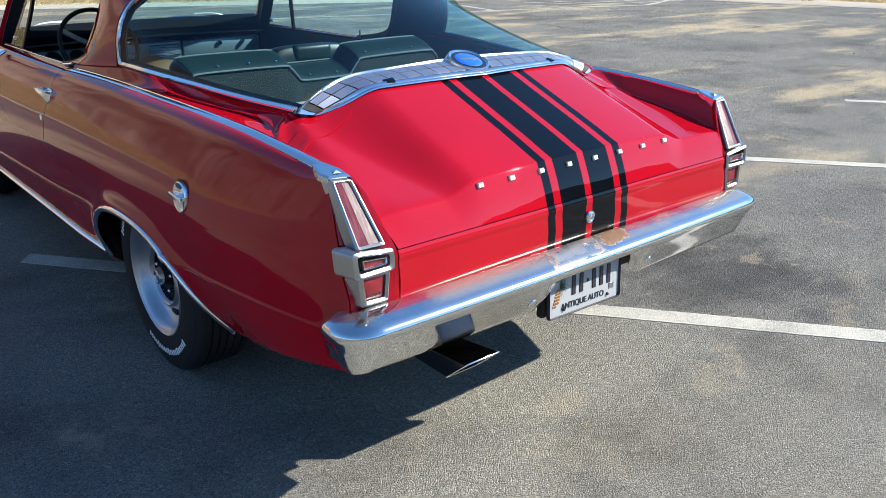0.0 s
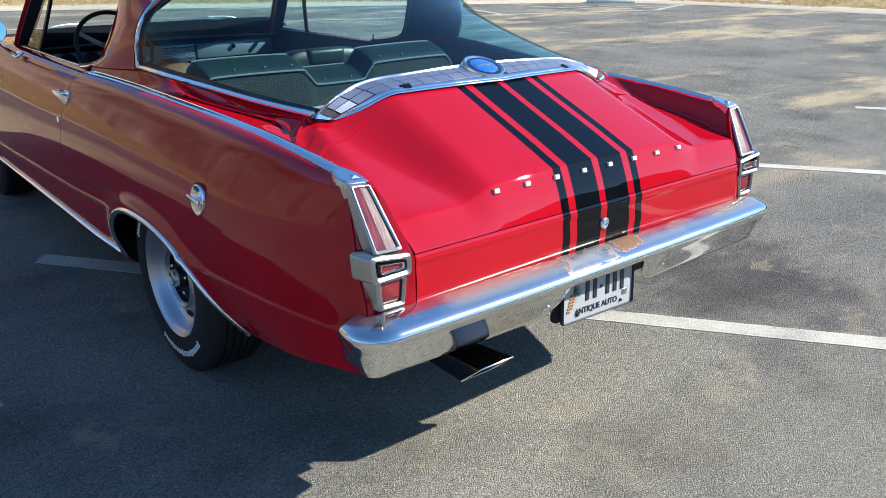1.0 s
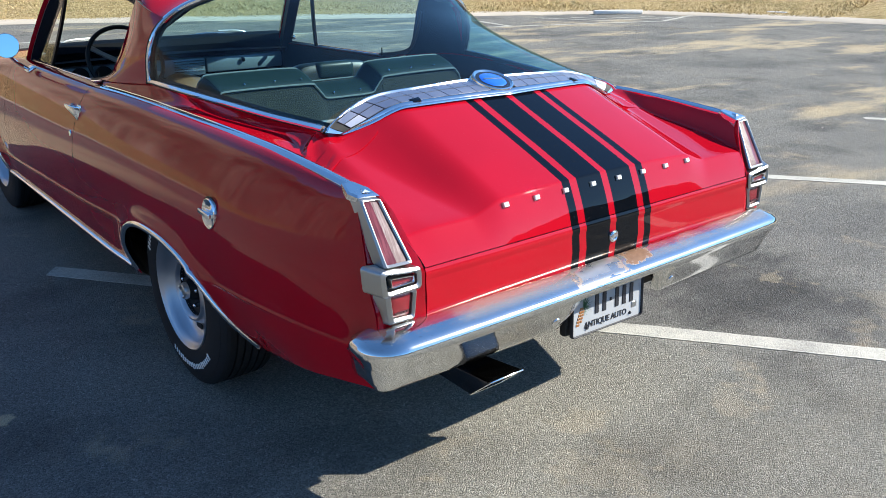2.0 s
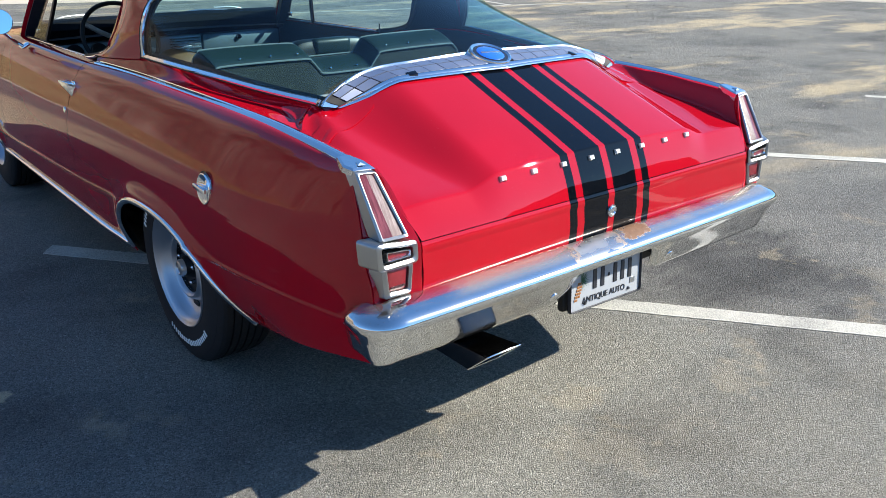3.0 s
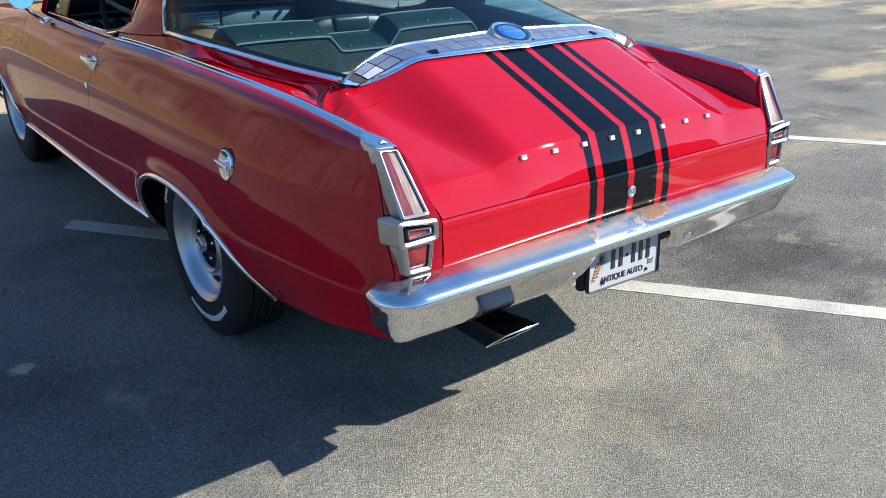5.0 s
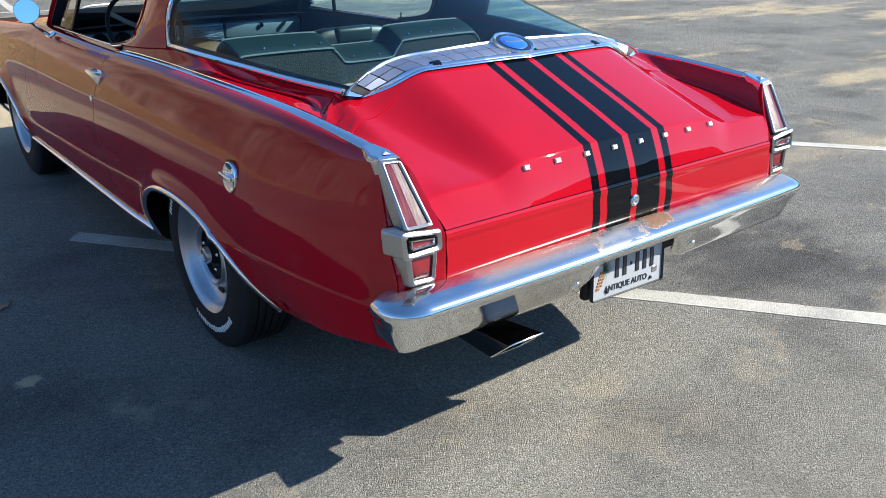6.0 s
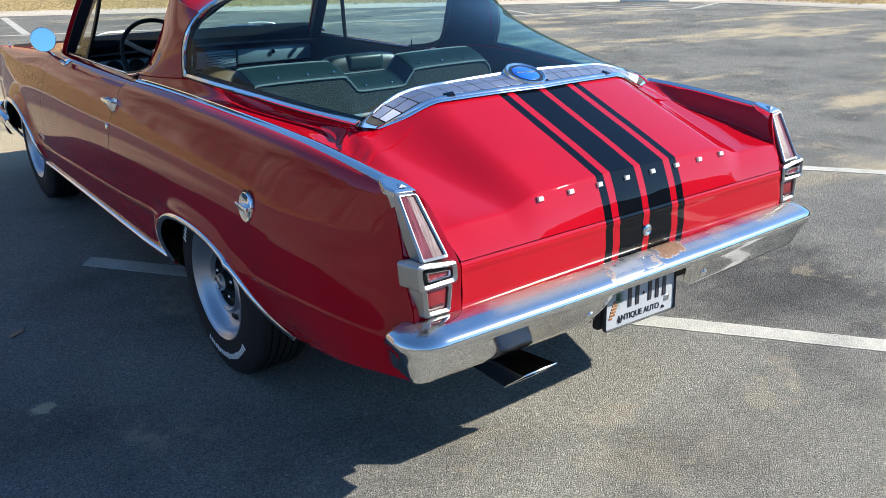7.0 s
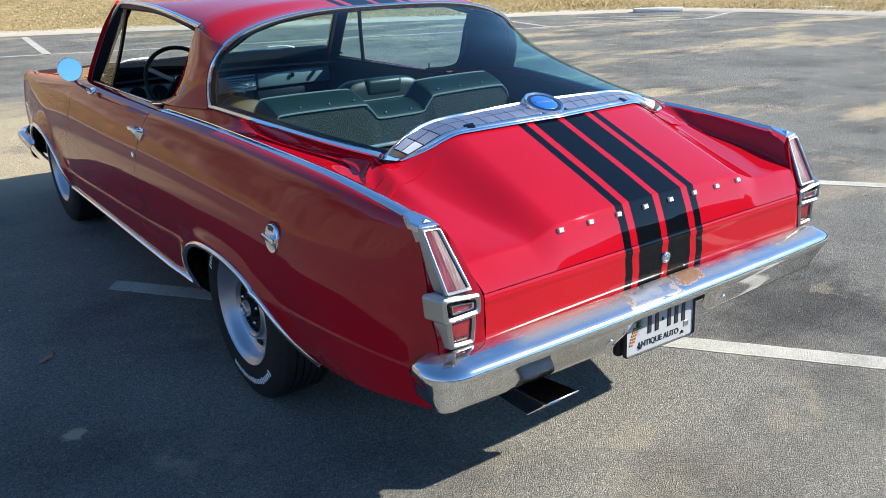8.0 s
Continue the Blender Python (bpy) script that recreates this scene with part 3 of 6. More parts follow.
def leaf(at, turn, size):
    verts, faces = [], []
    out = bent([(0, 0, 0), (0.3, 0.16, 0.02), (0.55, 0.12, 0.05), (0.62, 0.26, 0.05), (0.8, 0.12, 0.06), (1.1, 0.0, 0.10)], 3)
    for sgn in (1, -1):
        k = len(verts)
        edge = [(v.x, v.y * sgn, v.z) for v in out]
        mid = [(v.x, 0, 0.015 * math.sin(v.x * 3)) for v in out]
        verts += edge + mid
        n = len(out)
        faces += [(k + i, k + i + 1, k + n + i + 1, k + n + i) for i in range(n - 1)]
    ob = link_mesh("fallen_leaf", [(x * size, y * size, z * size + 0.004) for x, y, z in verts], faces, LEAF, None)
    ob.location = (*at, 0)
    ob.rotation_euler[2] = turn
    return tagged(ob, "small curled dry brown leaf lying on the asphalt", "leaf", "fallen leaves")


leaf((-1.385, 1.86), 0.6, 0.085)


def loose_grit():
    """Small stones and crumbs lying about on the asphalt."""
    rng = random.Random(12)
    verts, faces = [], []
    for k in range(900):
        if k < 620:
            x, y = rng.uniform(1.2, 14), rng.uniform(-3.5, 13)
            r = rng.uniform(0.003, 0.010) * (0.5 + 0.09 * math.hypot(x, y))
        else:
            x, y = rng.uniform(-3.5, -0.9), rng.uniform(-0.5, 6.5)
            r = rng.uniform(0.002, 0.006)
        n = 6
        b = len(verts)
        a0 = rng.uniform(0, 6.28)
        for ring, (f, h) in enumerate(((1.0, 0.0), (0.85, 0.45))):
            for i in range(n):
                a = a0 + 2 * math.pi * i / n
                q = r * f * rng.uniform(0.75, 1.25)
                verts.append((x + q * math.cos(a), y + q * math.sin(a), r * h))
        verts.append((x, y, r * 0.7))
        for i in range(n):
            j = (i + 1) % n
            faces += [(b + i, b + j, b + n + j, b + n + i), (b + n + i, b + n + j, b + 2 * n)]
    ob = link_mesh("loose_grit", verts, faces, GRIT, None, angle=25)
    tagged(ob, "scattered small stones and crumbs on the asphalt", "gravel", kind="stuff")


loose_grit()

# ---------------------------------------------------------------- the car
# x to its right, y ahead, z up; rear axle at y 1.12, front axle at 3.842
car = thing("car", "red two-door fastback coupe with black centre stripes, parked across the bays", "car")
AXLE_R, AXLE_F = 1.12, 3.842
Y_DOOR_R, Y_DOOR_F, Y_FRONT = 1.93, 3.13, 4.57

crease_z = smooth_curve([0, 0.1, 0.73, 1.41, 1.95, 2.66, 3.25, 4.5], [0.545, 0.54, 0.512, 0.505, 0.474, 0.447, 0.427, 0.43])
top_z = smooth_curve([-0.05, 0.05, 0.15, 0.3, 0.5, 0.8, 1.3, 1.65, 1.85, 2.05, 3.1, 3.8, 4.5], [0.888, 0.899, 0.909, 0.921, 0.932, 0.937, 0.939, 0.935, 0.930, 0.923, 0.915, 0.868, 0.826])
bottom_z = smooth_curve([-0.05, 0.06, 0.31, 0.55, 0.72, 1.5, 2.3, 3.3, 4.2, 4.5], [0.45, 0.435, 0.375, 0.325, 0.285, 0.285, 0.28, 0.285, 0.30, 0.36])
bottom_x = smooth_curve([-0.05, 0.1, 0.7, 1.4, 1.8, 3.2, 4.5], [0.745, 0.745, 0.745, 0.80, 0.822, 0.822, 0.74])
swell = smooth_curve([-0.05, 0.0, 0.03, 0.1, 0.3, 0.65, 3.6, 4.2, 4.5], [0.10, 0.15, 0.24, 0.46, 0.77, 1.0, 1.0, 0.75, 0.35])
rear_edge = smooth_curve([0.42, 0.62, 0.70, 0.75, 0.92], [-0.02, -0.035, -0.008, 0.002, 0.06])


def arch_form(y, axle):
    """Middle, half length, roundness and top of the wheel opening on the side of it where y lies."""
    if axle == AXLE_F:
        return axle - 0.04, 0.42, 2.4, 0.60
    mid = axle - 0.035
    return (mid, 0.455, 2.0, 0.565) if y < mid else (mid, 0.415, 2.6, 0.565)


def arch(y, axle):
    """The height of the wheel opening at y, or 0 outside of it."""
    mid, half, p, top = arch_form(y, axle)
    f = abs(y - mid) / half
    return 0.285 + (top - 0.285) * (1 - f ** p) ** (1 / p) if f < 1 else 0.0


def side_x(y, z):
    """Half the width of the body at y and height z."""
    zc, zt, zb = crease_z(y), top_z(y), 0.285
    if z < zc:
        t = (zc - z) / (zc - zb)
        x = 0.854 - (0.854 - bottom_x(y)) * (0.40 * t + 0.60 * t * t) + 0.006 * math.exp(-(zc - z) / 0.004)
    else:
        h = (zt - zc) / 0.385
        keys = smooth_curve([zc, zc + 0.006, zc + 0.014, zc + 0.08 * h, zt - 0.235 * h, zt - 0.185 * h, zt - 0.14 * h, zt - 0.095 * h, zt - 0.058 * h, zt - 0.030 * h, zt - 0.013, zt - 0.005, zt], [0.860, 0.8565, 0.856, 0.866, 0.8705, 0.864, 0.851, 0.834, 0.818, 0.802, 0.787, 0.775, 0.766])
        x = float(keys(z))
    x = 0.764 + (x - 0.764) * swell(y)
    for axle in (AXLE_R, AXLE_F):
        mid, half, p, top = arch_form(y, axle)
        if abs(y - mid) < 0.55 and z < 0.72:
            # the lip round the wheel swells out
            f = (abs(y - mid) / half) ** p + (max(0.0, z - 0.285) / (top - 0.285)) ** p
            d = f ** (1 / p)
            x += 0.022 * math.exp(-((d - 1.0) / 0.16) ** 2) * step(0.25, 0.45, z)
    return x


def samples(a, b, gap, extra=()):
    n = max(2, int((b - a) / gap))
    return sorted(set([round(a + (b - a) * i / n, 4) for i in range(n + 1)] + [round(e, 4) for e in extra if a < e < b]))


def arch_ends(axle):
    out = []
    for sgn in (-1, 1):
        mid, half, _, _ = arch_form(axle + sgn, axle)
        out += [mid + sgn * half * f for f in (0.9, 0.95, 0.98, 0.993, 0.999, 1.0, 1.002)]
    return out


def levels_at(zb, zc, zt):
    """Heights from the lower edge to the top, with a fine ridge at the crease."""
    zc = max(zc, zb + 0.04)
    low = [zb + (zc - 0.008 - zb) * i / 9 for i in range(10)]
    ridge = [zc - 0.004, zc - 0.0015, zc + 0.0015, zc + 0.005, zc + 0.010]
    high = [zc + 0.018 + (zt - zc - 0.018) * (1 - (1 - i / 29) ** 1.35) for i in range(30)]
    return low + ridge + high


SEAM_LEAN = smooth_curve([0.28, 0.46, 0.60, 0.80, 0.90, 0.94], [0.02, 0.005, 0.03, 0.03, 0.0, -0.03])

# ---- shelf between the fender top and the deck or the rear window
shelf_x = smooth_curve([-0.05, 0.40, 0.46, 0.52, 0.60, 1.0, 1.40, 1.93], [0.684, 0.684, 0.655, 0.592, 0.594, 0.652, 0.716, 0.728])
lid_edge = smooth_curve([0.0, 0.395, 0.412, 0.424, 0.436, 0.47], [0.6865, 0.6865, 0.660, 0.584, 0.523, 0.485])
shelf_z = smooth_curve([-0.05, 0.02, 0.10, 0.21, 0.33, 0.40, 0.46, 0.49, 0.505, 0.56, 1.0, 1.40, 1.93], [0.794, 0.812, 0.834, 0.852, 0.870, 0.884, 0.914, 0.940, 0.949, 0.957, 0.975, 0.990, 0.945])
foot_z = smooth_curve([-0.05, 0.02, 0.10, 0.21, 0.33, 0.40, 0.45, 0.59, 0.8, 1.0, 1.3], [0.794, 0.812, 0.834, 0.852, 0.870, 0.884, 0.898, 0.926, 0.933, 0.939, 0.950])
deck_mid = smooth_curve([-0.02, 0.0, 0.1, 0.2, 0.3, 0.37, 0.42, 0.52], [0.842, 0.851, 0.895, 0.936, 0.977, 1.006, 1.027, 1.068])
deck_edge = smooth_curve([-0.02, 0.0, 0.032, 0.143, 0.26, 0.39, 0.5], [0.832, 0.840, 0.852, 0.896, 0.941, 0.991, 1.031])
valley = smooth_curve([-0.02, 0.0, 0.05, 0.15, 0.27, 0.39, 0.5], [0.806, 0.812, 0.823, 0.846, 0.878, 0.915, 0.953])


def deck_z(x, y):
    ax = abs(x)
    zi = deck_mid(y) - (deck_mid(y) - deck_edge(y)) * (min(ax, 0.47) / 0.43) ** 2
    f = min(1.0, max(0.0, y / 0.4))
    x0 = 0.370 - 0.010 * f
    t = min(1.0, max(0.0, (ax - x0) / (0.115 + 0.105 * f)))
    s = t * t * (3 - 2 * t) * (0.80 + 0.20 * t)
    # the foot of the lid runs a little lower along the fender
    low = (foot_z(y) - valley(y)) * step(0.60, 0.684, ax)
    return float(zi + (valley(y) - zi) * s + low)


def quarter_row(y0, sgn):
    row = []
    zb, zt = float(bottom_z(y0)), float(top_z(y0))
    zb = max(zb, arch(y0, AXLE_R))
    for z in levels_at(zb, float(crease_z(y0)), zt):
        y = y0 + float(rear_edge(z)) * (1 - y0 / 0.5) if y0 < 0.5 else y0
        if y0 > 1.5:
            y = y0 + float(SEAM_LEAN(z)) * (y0 - 1.5) / 0.43
        row.append((sgn * side_x(max(y0, -0.04), z), y, z))
    # over the top and down to the deck
    xi, zi = float(shelf_x(y0)), float(shelf_z(y0))
    y = y0
    if y0 > 1.5:
        y = y0 - 0.03 * (y0 - 1.5) / 0.43
    x0, z0 = 0.738, zt + 0.002
    for i in range(1, 17):
        t = i / 16
        x, zz = x0 + (xi - x0) * t, z0 + (zi - z0) * (t * t * (3 - 2 * t))
        # ahead of the lid the shelf dips beside the fender and then rises to the window
        dip = step(0.34, 0.46, y0) * (1 - step(0.9, 1.3, y0))
        if dip > 0:
            zf = float(foot_z(y0))
            if x > 0.684:
                f = (x0 - x) / (x0 - 0.684)
                dipped = z0 + (zf - z0) * (1 - (1 - f) ** 2)
            else:
                dipped = zf + (zi - zf) * max(0.0, ((0.684 - x) / max(0.004, 0.684 - xi) - 0.4) / 0.6) ** 1.5
            zz += (dipped - zz) * dip
        yy = y + (float(np.interp(zz, [0.73, 0.80, 0.92], [-0.05, -0.012, 0.050])) + 0.002) * (1 - y0 / 0.5) if y0 < 0.5 else y
        row.append((sgn * x, yy, zz))
    # on to the slanted seam of the trunk lid
    x1, y1, z1 = abs(row[-1][0]), row[-1][1], row[-1][2]
    under = step(0.33, 0.39, y0) * (1 - step(0.49, 0.52, y0))
    xe = min(x1 - 0.006, 0.676 + (0.47 - 0.676) * under)
    for i in range(1, 13):
        t = i / 12
        x = x1 + (xe - x1) * t
        zd = (deck_z(x, y1) if y0 < 0.5 else zi) - 0.0018 * (1 - step(0.44, 0.52, y0))
        row.append((sgn * x, y1, z1 + (zd - z1) * min(1, 3 * t) if y0 > 0.05 else z1 - 0.003 * t))
    return row


def panel_rows(ya, yb, sgn, axle=None, levels=40, lean_a=0.0, lean_b=0.0, inner=0.70):
    rows = []
    for y0 in samples(ya, yb, 0.03, arch_ends(axle) if axle else ()):
        zb, zt = float(bottom_z(y0)), float(top_z(y0))
        if axle:
            zb = max(zb, arch(y0, axle))
        f = (y0 - ya) / (yb - ya)
        row = []
        for z in levels_at(zb, float(crease_z(y0)), zt):
            y = y0 + float(SEAM_LEAN(z)) * (lean_a * (1 - f) + lean_b * f)
            row.append((sgn * side_x(y0, z), y, z))
        for x, dz in ((0.755, 0.003), (0.735, 0.004), (0.715, 0.003), (inner, -0.004)):
            row.append((sgn * x, row[-1][1], zt + dz))
        rows.append(row)
    return rows


for sgn in (-1, 1):
    left = sgn < 0
    q = grid("quarter_panel", [quarter_row(y, sgn) for y in samples(0.0, Y_DOOR_R, 0.025, arch_ends(AXLE_R) + [0.01] + [0.02, 0.035, 0.05] + [0.36 + 0.006 * k for k in range(28)])], PAINT, car, thick=0.004, flip=left, rim=False)
    door = grid("door", panel_rows(Y_DOOR_R + 0.004, Y_DOOR_F, sgn, None, 40, 1.0, 0.0), PAINT, car, thick=0.004, flip=left, angle=65)
    fender = grid("front_fender", panel_rows(Y_DOOR_F + 0.004, Y_FRONT, sgn, AXLE_F, 36, 0, 0, 0.66), PAINT, car, thick=0.004, flip=left)
    # dark inner structure that closes the gaps
    rows = []
    for y in samples(0.06, Y_FRONT - 0.05, 0.05, arch_ends(AXLE_R) + arch_ends(AXLE_F)):
        zb = max(float(bottom_z(y)), arch(y, AXLE_R), arch(y, AXLE_F)) + 0.012
        zt = float(top_z(y)) - 0.03
        rows.append([(sgn * (side_x(y, zb + (zt - zb) * i / 11) - 0.022), y, zb + (zt - zb) * i / 11) for i in range(12)])
    grid("inner_panel", rows, DARK, car, flip=left)
    # bright trims
    body = lambda y, z, o=0.0: (sgn * (side_x(y, z) + o), y, z)
    strip_path = [(sgn * (0.743 + 0.006 * min(1, y / 0.6)), y, float(top_z(y)) + 0.001) for y in samples(0.115, 1.845, 0.05)]
    sweep("fender_top_trim", strip_path, [(0.020, -0.004), (0.020, 0.002), (0.015, 0.0065), (0.006, 0.0085), (0.004, 0.006), (-0.002, 0.006), (-0.004, 0.0085), (-0.013, 0.0065), (-0.019, 0.002), (-0.019, -0.004)], CHROME, car, "bright grooved chrome strip along the fender top", side=(1, 0, 0.0))
    for axle in (AXLE_R, AXLE_F):
        pts = []
        for i in range(61):
            a = math.pi * i / 60
            mid, half, p, _ = arch_form(axle + math.cos(a), axle)
            y = mid + half * 0.9995 * math.copysign(abs(math.cos(a)) ** (2 / p), math.cos(a))
            pts.append(body(y, max(arch(y, axle), float(bottom_z(y)) + 0.002), 0.002))
        sweep("wheel_arch_trim", pts, [(0.011 * math.cos(q), 0.012 * math.sin(q)) for q in (-1.57, -1.1, -0.65, -0.2, 0.2, 0.65, 1.1, 1.57)] + [(-0.004, 0.0)], CHROME, car, "chrome wheel opening moulding", side=(sgn, 0, 0))
        # wheel housing
        rows = []
        for i in range(25):
            a = radians(32) + radians(116) * i / 24
            y, z = mid + (half + 0.02) * math.cos(a), 0.26 + 0.36 * math.sin(a) ** 0.8
            rows.append([(sgn * 0.84, y, z), (sgn * 0.66, y, z + 0.02), (sgn * 0.46, y, z)])
        grid("wheel_housing", rows, DARK, car)
    rock = [body(y, 0.308, 0.003) for y in samples(1.52, 3.36, 0.08)]
    sweep("rocker_trim", rock, [(0.0, -0.018), (0.010, -0.017), (0.017, -0.010), (0.0165, -0.005), (0.002, 0.013), (0.0, 0.017)], CHROME, car, "chrome moulding along the sill", side=(sgn, 0, 0))
    rows = [[(sgn * (side_x(y, 0.285) - 0.006), y, 0.285), (sgn * 0.75, y, 0.235), (sgn * 0.66, y, 0.225)] for y in samples(1.5, 3.4, 0.2)]
    grid("sill", rows, DARK, car, "black sill under the door")
    # door furniture
    bm = bmesh.new()
    yh, zh = 1.955, 0.835
    xh = side_x(yh, zh)
    box(bm, (0, -0.030, -0.044), (0.010, 0.012, 0.026), 0.004)
    wedge = [bm.verts.new(v) for v in ((0.004, -0.020, 0.020), (0.030, -0.016, 0.020), (0.036, 0.090, 0.022), (0.020, 0.092, 0.022), (0.004, -0.020, -0.040), (0.022, -0.014, -0.032), (0.036, 0.086, 0.010), (0.022, 0.090, 0.010))]
    fs = [bm.faces.new([wedge[i] for i in q]) for q in ((0, 1, 2, 3), (7, 6, 5, 4), (0, 4, 5, 1), (1, 5, 6, 2), (2, 6, 7, 3), (3, 7, 4, 0))]
    bmesh.ops.bevel(bm, geom=list({e for f in fs for e in f.edges}), offset=0.003, segments=2, profile=0.5, affect="EDGES")
    box(bm, (0.0, 0.072, 0.010), (0.024, 0.090, 0.020), 0.004)
    bmesh.ops.transform(bm, matrix=Matrix.Translation((sgn * (xh - 0.004), yh - 0.01, zh)) @ Matrix.Diagonal((sgn, 1, 1, 1)), verts=bm.verts[:])
    if sgn < 0:
        bmesh.ops.reverse_faces(bm, faces=bm.faces[:])
    part("door_handle", bm, CHROME, door, "chrome push-button door handle")
    bm = bmesh.new()
    bmesh.ops.create_cone(bm, cap_ends=True, segments=20, radius1=0.0135, radius2=0.011, depth=0.008, matrix=Matrix.Translation((sgn * (side_x(2.0, 0.743) + 0.003), 2.0, 0.743)) @ Matrix.Rotation(radians(90 * sgn), 4, "Y"))
    part("door_lock", bm, CHROME, door, "small round chrome door lock")

# fuel filler cap on the left side
cap = new("fuel_cap")
cap.parent = car
cap.location = (-side_x(0.655, 0.733) - 0.004, 0.655, 0.733)
cap.scale = (1, 0.88, 0.90)
cap.rotation_euler = (0, 0.45 * math.atan2(side_x(0.655, 0.70) - side_x(0.655, 0.766), 0.066), 0)
lathe("cap_plate", [(-0.0045, 0.0), (-0.0045, 0.025), (-0.0048, 0.041), (-0.0062, 0.0455), (-0.0045, 0.0485), (0.004, 0.0495)], CHROME, cap, steps=40)
lathe("cap_seal", [(0.0015, 0.0505), (0.0010, 0.0550)], SEAL, cap, "dark gap round the cap", steps=40)
bm = bmesh.new()
box(bm, (-0.020, -0.036, -0.006), (-0.002, 0.044, 0.010), 0.004, m=Matrix.Rotation(radians(4), 4, "X"))
part("grip", bm, CHROME, cap, "chrome finger grip")
tagged(cap, "round chrome fuel filler cap")

# ---- trunk lid
LID_W = 0.686


LID_FRONT = smooth_curve([0.0, 0.17, 0.34, 0.45, 0.55, 0.70], [0.386, 0.396, 0.414, 0.434, 0.458, 0.470])


def lid_front(x):
    return float(LID_FRONT(abs(x)))


def rear_y(z):
    """The rear face, from the crease down."""
    return float(np.interp(z, [0.42, 0.60, 0.66, 0.73, 0.80, 0.85], [-0.030, -0.054, -0.059, -0.053, -0.024, 0.0]))


def lid():
    rows = []
    xs = [LID_W * (i / 90 - 1) for i in range(181)]
    for k in (0.0, 0.25, 0.5, 0.75, 0.92, 0.985):
        row = []
        for x in xs:
            zt = deck_z(x, 0.0)
            z = 0.7330 + (zt - 0.0025 - 0.7330) * k
            w = 0.655 + (LID_W - 0.655) * min(1, max(0, (z - 0.735) / 0.07))
            y = -0.050 + 0.046 * ((z - 0.7330) / (zt - 0.7330)) ** 1.25
            row.append((x * w / LID_W, y - 0.004, z))
        rows.append(row)
    crease = rows.pop()
    fold = []
    for a, b in zip(crease, xs):
        e = math.copysign(min(abs(b), LID_W - 0.0005), b)
        fold.append((Vector(a), Vector((b, 0.0, deck_z(b, 0.0))), Vector((e, 0.011, deck_z(e, 0.011)))))
    for t in (0.0, 0.25, 0.5, 0.75):
        rows.append([tuple((1 - t) ** 2 * p + 2 * t * (1 - t) * q + t * t * r) for p, q, r in fold])
    for v in sorted([0.03] + [0.03 + 0.97 * (i / 36) for i in range(1, 37)] + [0.855 + 0.01 * i for i in range(14)]):
        row = []
        for x in xs:
            y = max(0.011, lid_front(x) * v)
            e = float(lid_edge(min(y, 0.47))) - 0.0005
            xx = x if abs(x) < 0.47 else math.copysign(0.47 + (abs(x) - 0.47) * (e - 0.47) / (LID_W - 0.47), x)
            row.append((xx, y, deck_z(xx, y)))
        rows.append(row)
    return rows


trunk = grid("trunk_lid", lid(), PAINT_STRIPED, car, "red trunk lid with two wide and two narrow black stripes", thick=0.004, angle=50)
rows = []
for z, proud in ((0.7312, -0.0025), (0.7255, -0.0005), (0.719, 0.0010), (0.712, 0.0008), (0.706, -0.0012), (0.699, -0.0018), (0.66, -0.001), (0.62, 0.0), (0.59, 0.0), (0.52, 0.0)):
    y = rear_y(z) - 0.005 - proud
    rows.append([(0.6575 * (i / 20 - 1), y, z) for i in range(41)])
grid("tail_panel", rows, PAINT_STRIPED, car, "lower tail panel, red with the black stripes", thick=0.004, flip=True, rim=False)
grid("trunk_lining", [[(x, rear_y(z) + 0.03, z) for x in (-0.70, 0, 0.70)] for z in (0.45, 0.60, 0.73, 0.80)] + [[(x, 0.2, 0.80) for x in (-0.70, 0, 0.70)]], DARK, car)
for sgn in (-1, 1):
    rows = []
    for z in [0.44 + 0.456 * i / 24 for i in range(25)]:
        xi = float(np.interp(z, [0.73, 0.80, 0.86, 0.90], [0.6595, 0.676, 0.694, 0.716]))
        yi = float(np.interp(z, [0.44, 0.60, 0.73, 0.80, 0.92], [-0.034, -0.058, -0.056, -0.012, 0.045]))
        xo, yo = side_x(0.0, z), float(rear_edge(z))
        rows.append([(sgn * (xi + (xo - xi) * t), yi + (yo - yi) * t + (0.015 if z > 0.76 else 0.006) * (math.sin(math.pi * (t - 0.1) / 0.75) if 0.1 < t < 0.85 else 0.0), z) for t in (0, 0.1, 0.25, 0.4, 0.55, 0.7, 0.85, 0.93, 1.0)])
    grid("rear_corner_panel", rows, PAINT, car, thick=0.003, flip=sgn > 0, rim=False)
    grid("rear_corner_return", [[(r[0][0] + sgn * f * 0.022, r[0][1] + f * 0.035, r[0][2] - 0.003 * f) for f in (1, 0.5, 0.0)] for r in rows if r[0][2] > 0.74], PAINT, car, flip=sgn > 0)

# trunk lock
lock = new("trunk_lock")
lock.parent = car
lock.location = (0.0, rear_y(0.672) - 0.006, 0.672)
lock.rotation_euler = (radians(8), 0, radians(90))
lock.scale = (0.7, 0.72, 0.72)
lathe("lock_ring", [(0.004, 0.020), (-0.006, 0.020), (-0.008, 0.016), (-0.006, 0.012), (-0.003, 0.010), (-0.004, 0.0)], CHROME, lock, steps=28)
lathe("lock_bezel", [(0.002, 0.025), (-0.003, 0.024), (-0.003, 0.020)], CHROME_DULL, lock, steps=28)
tagged(lock, "small round chrome trunk lock")

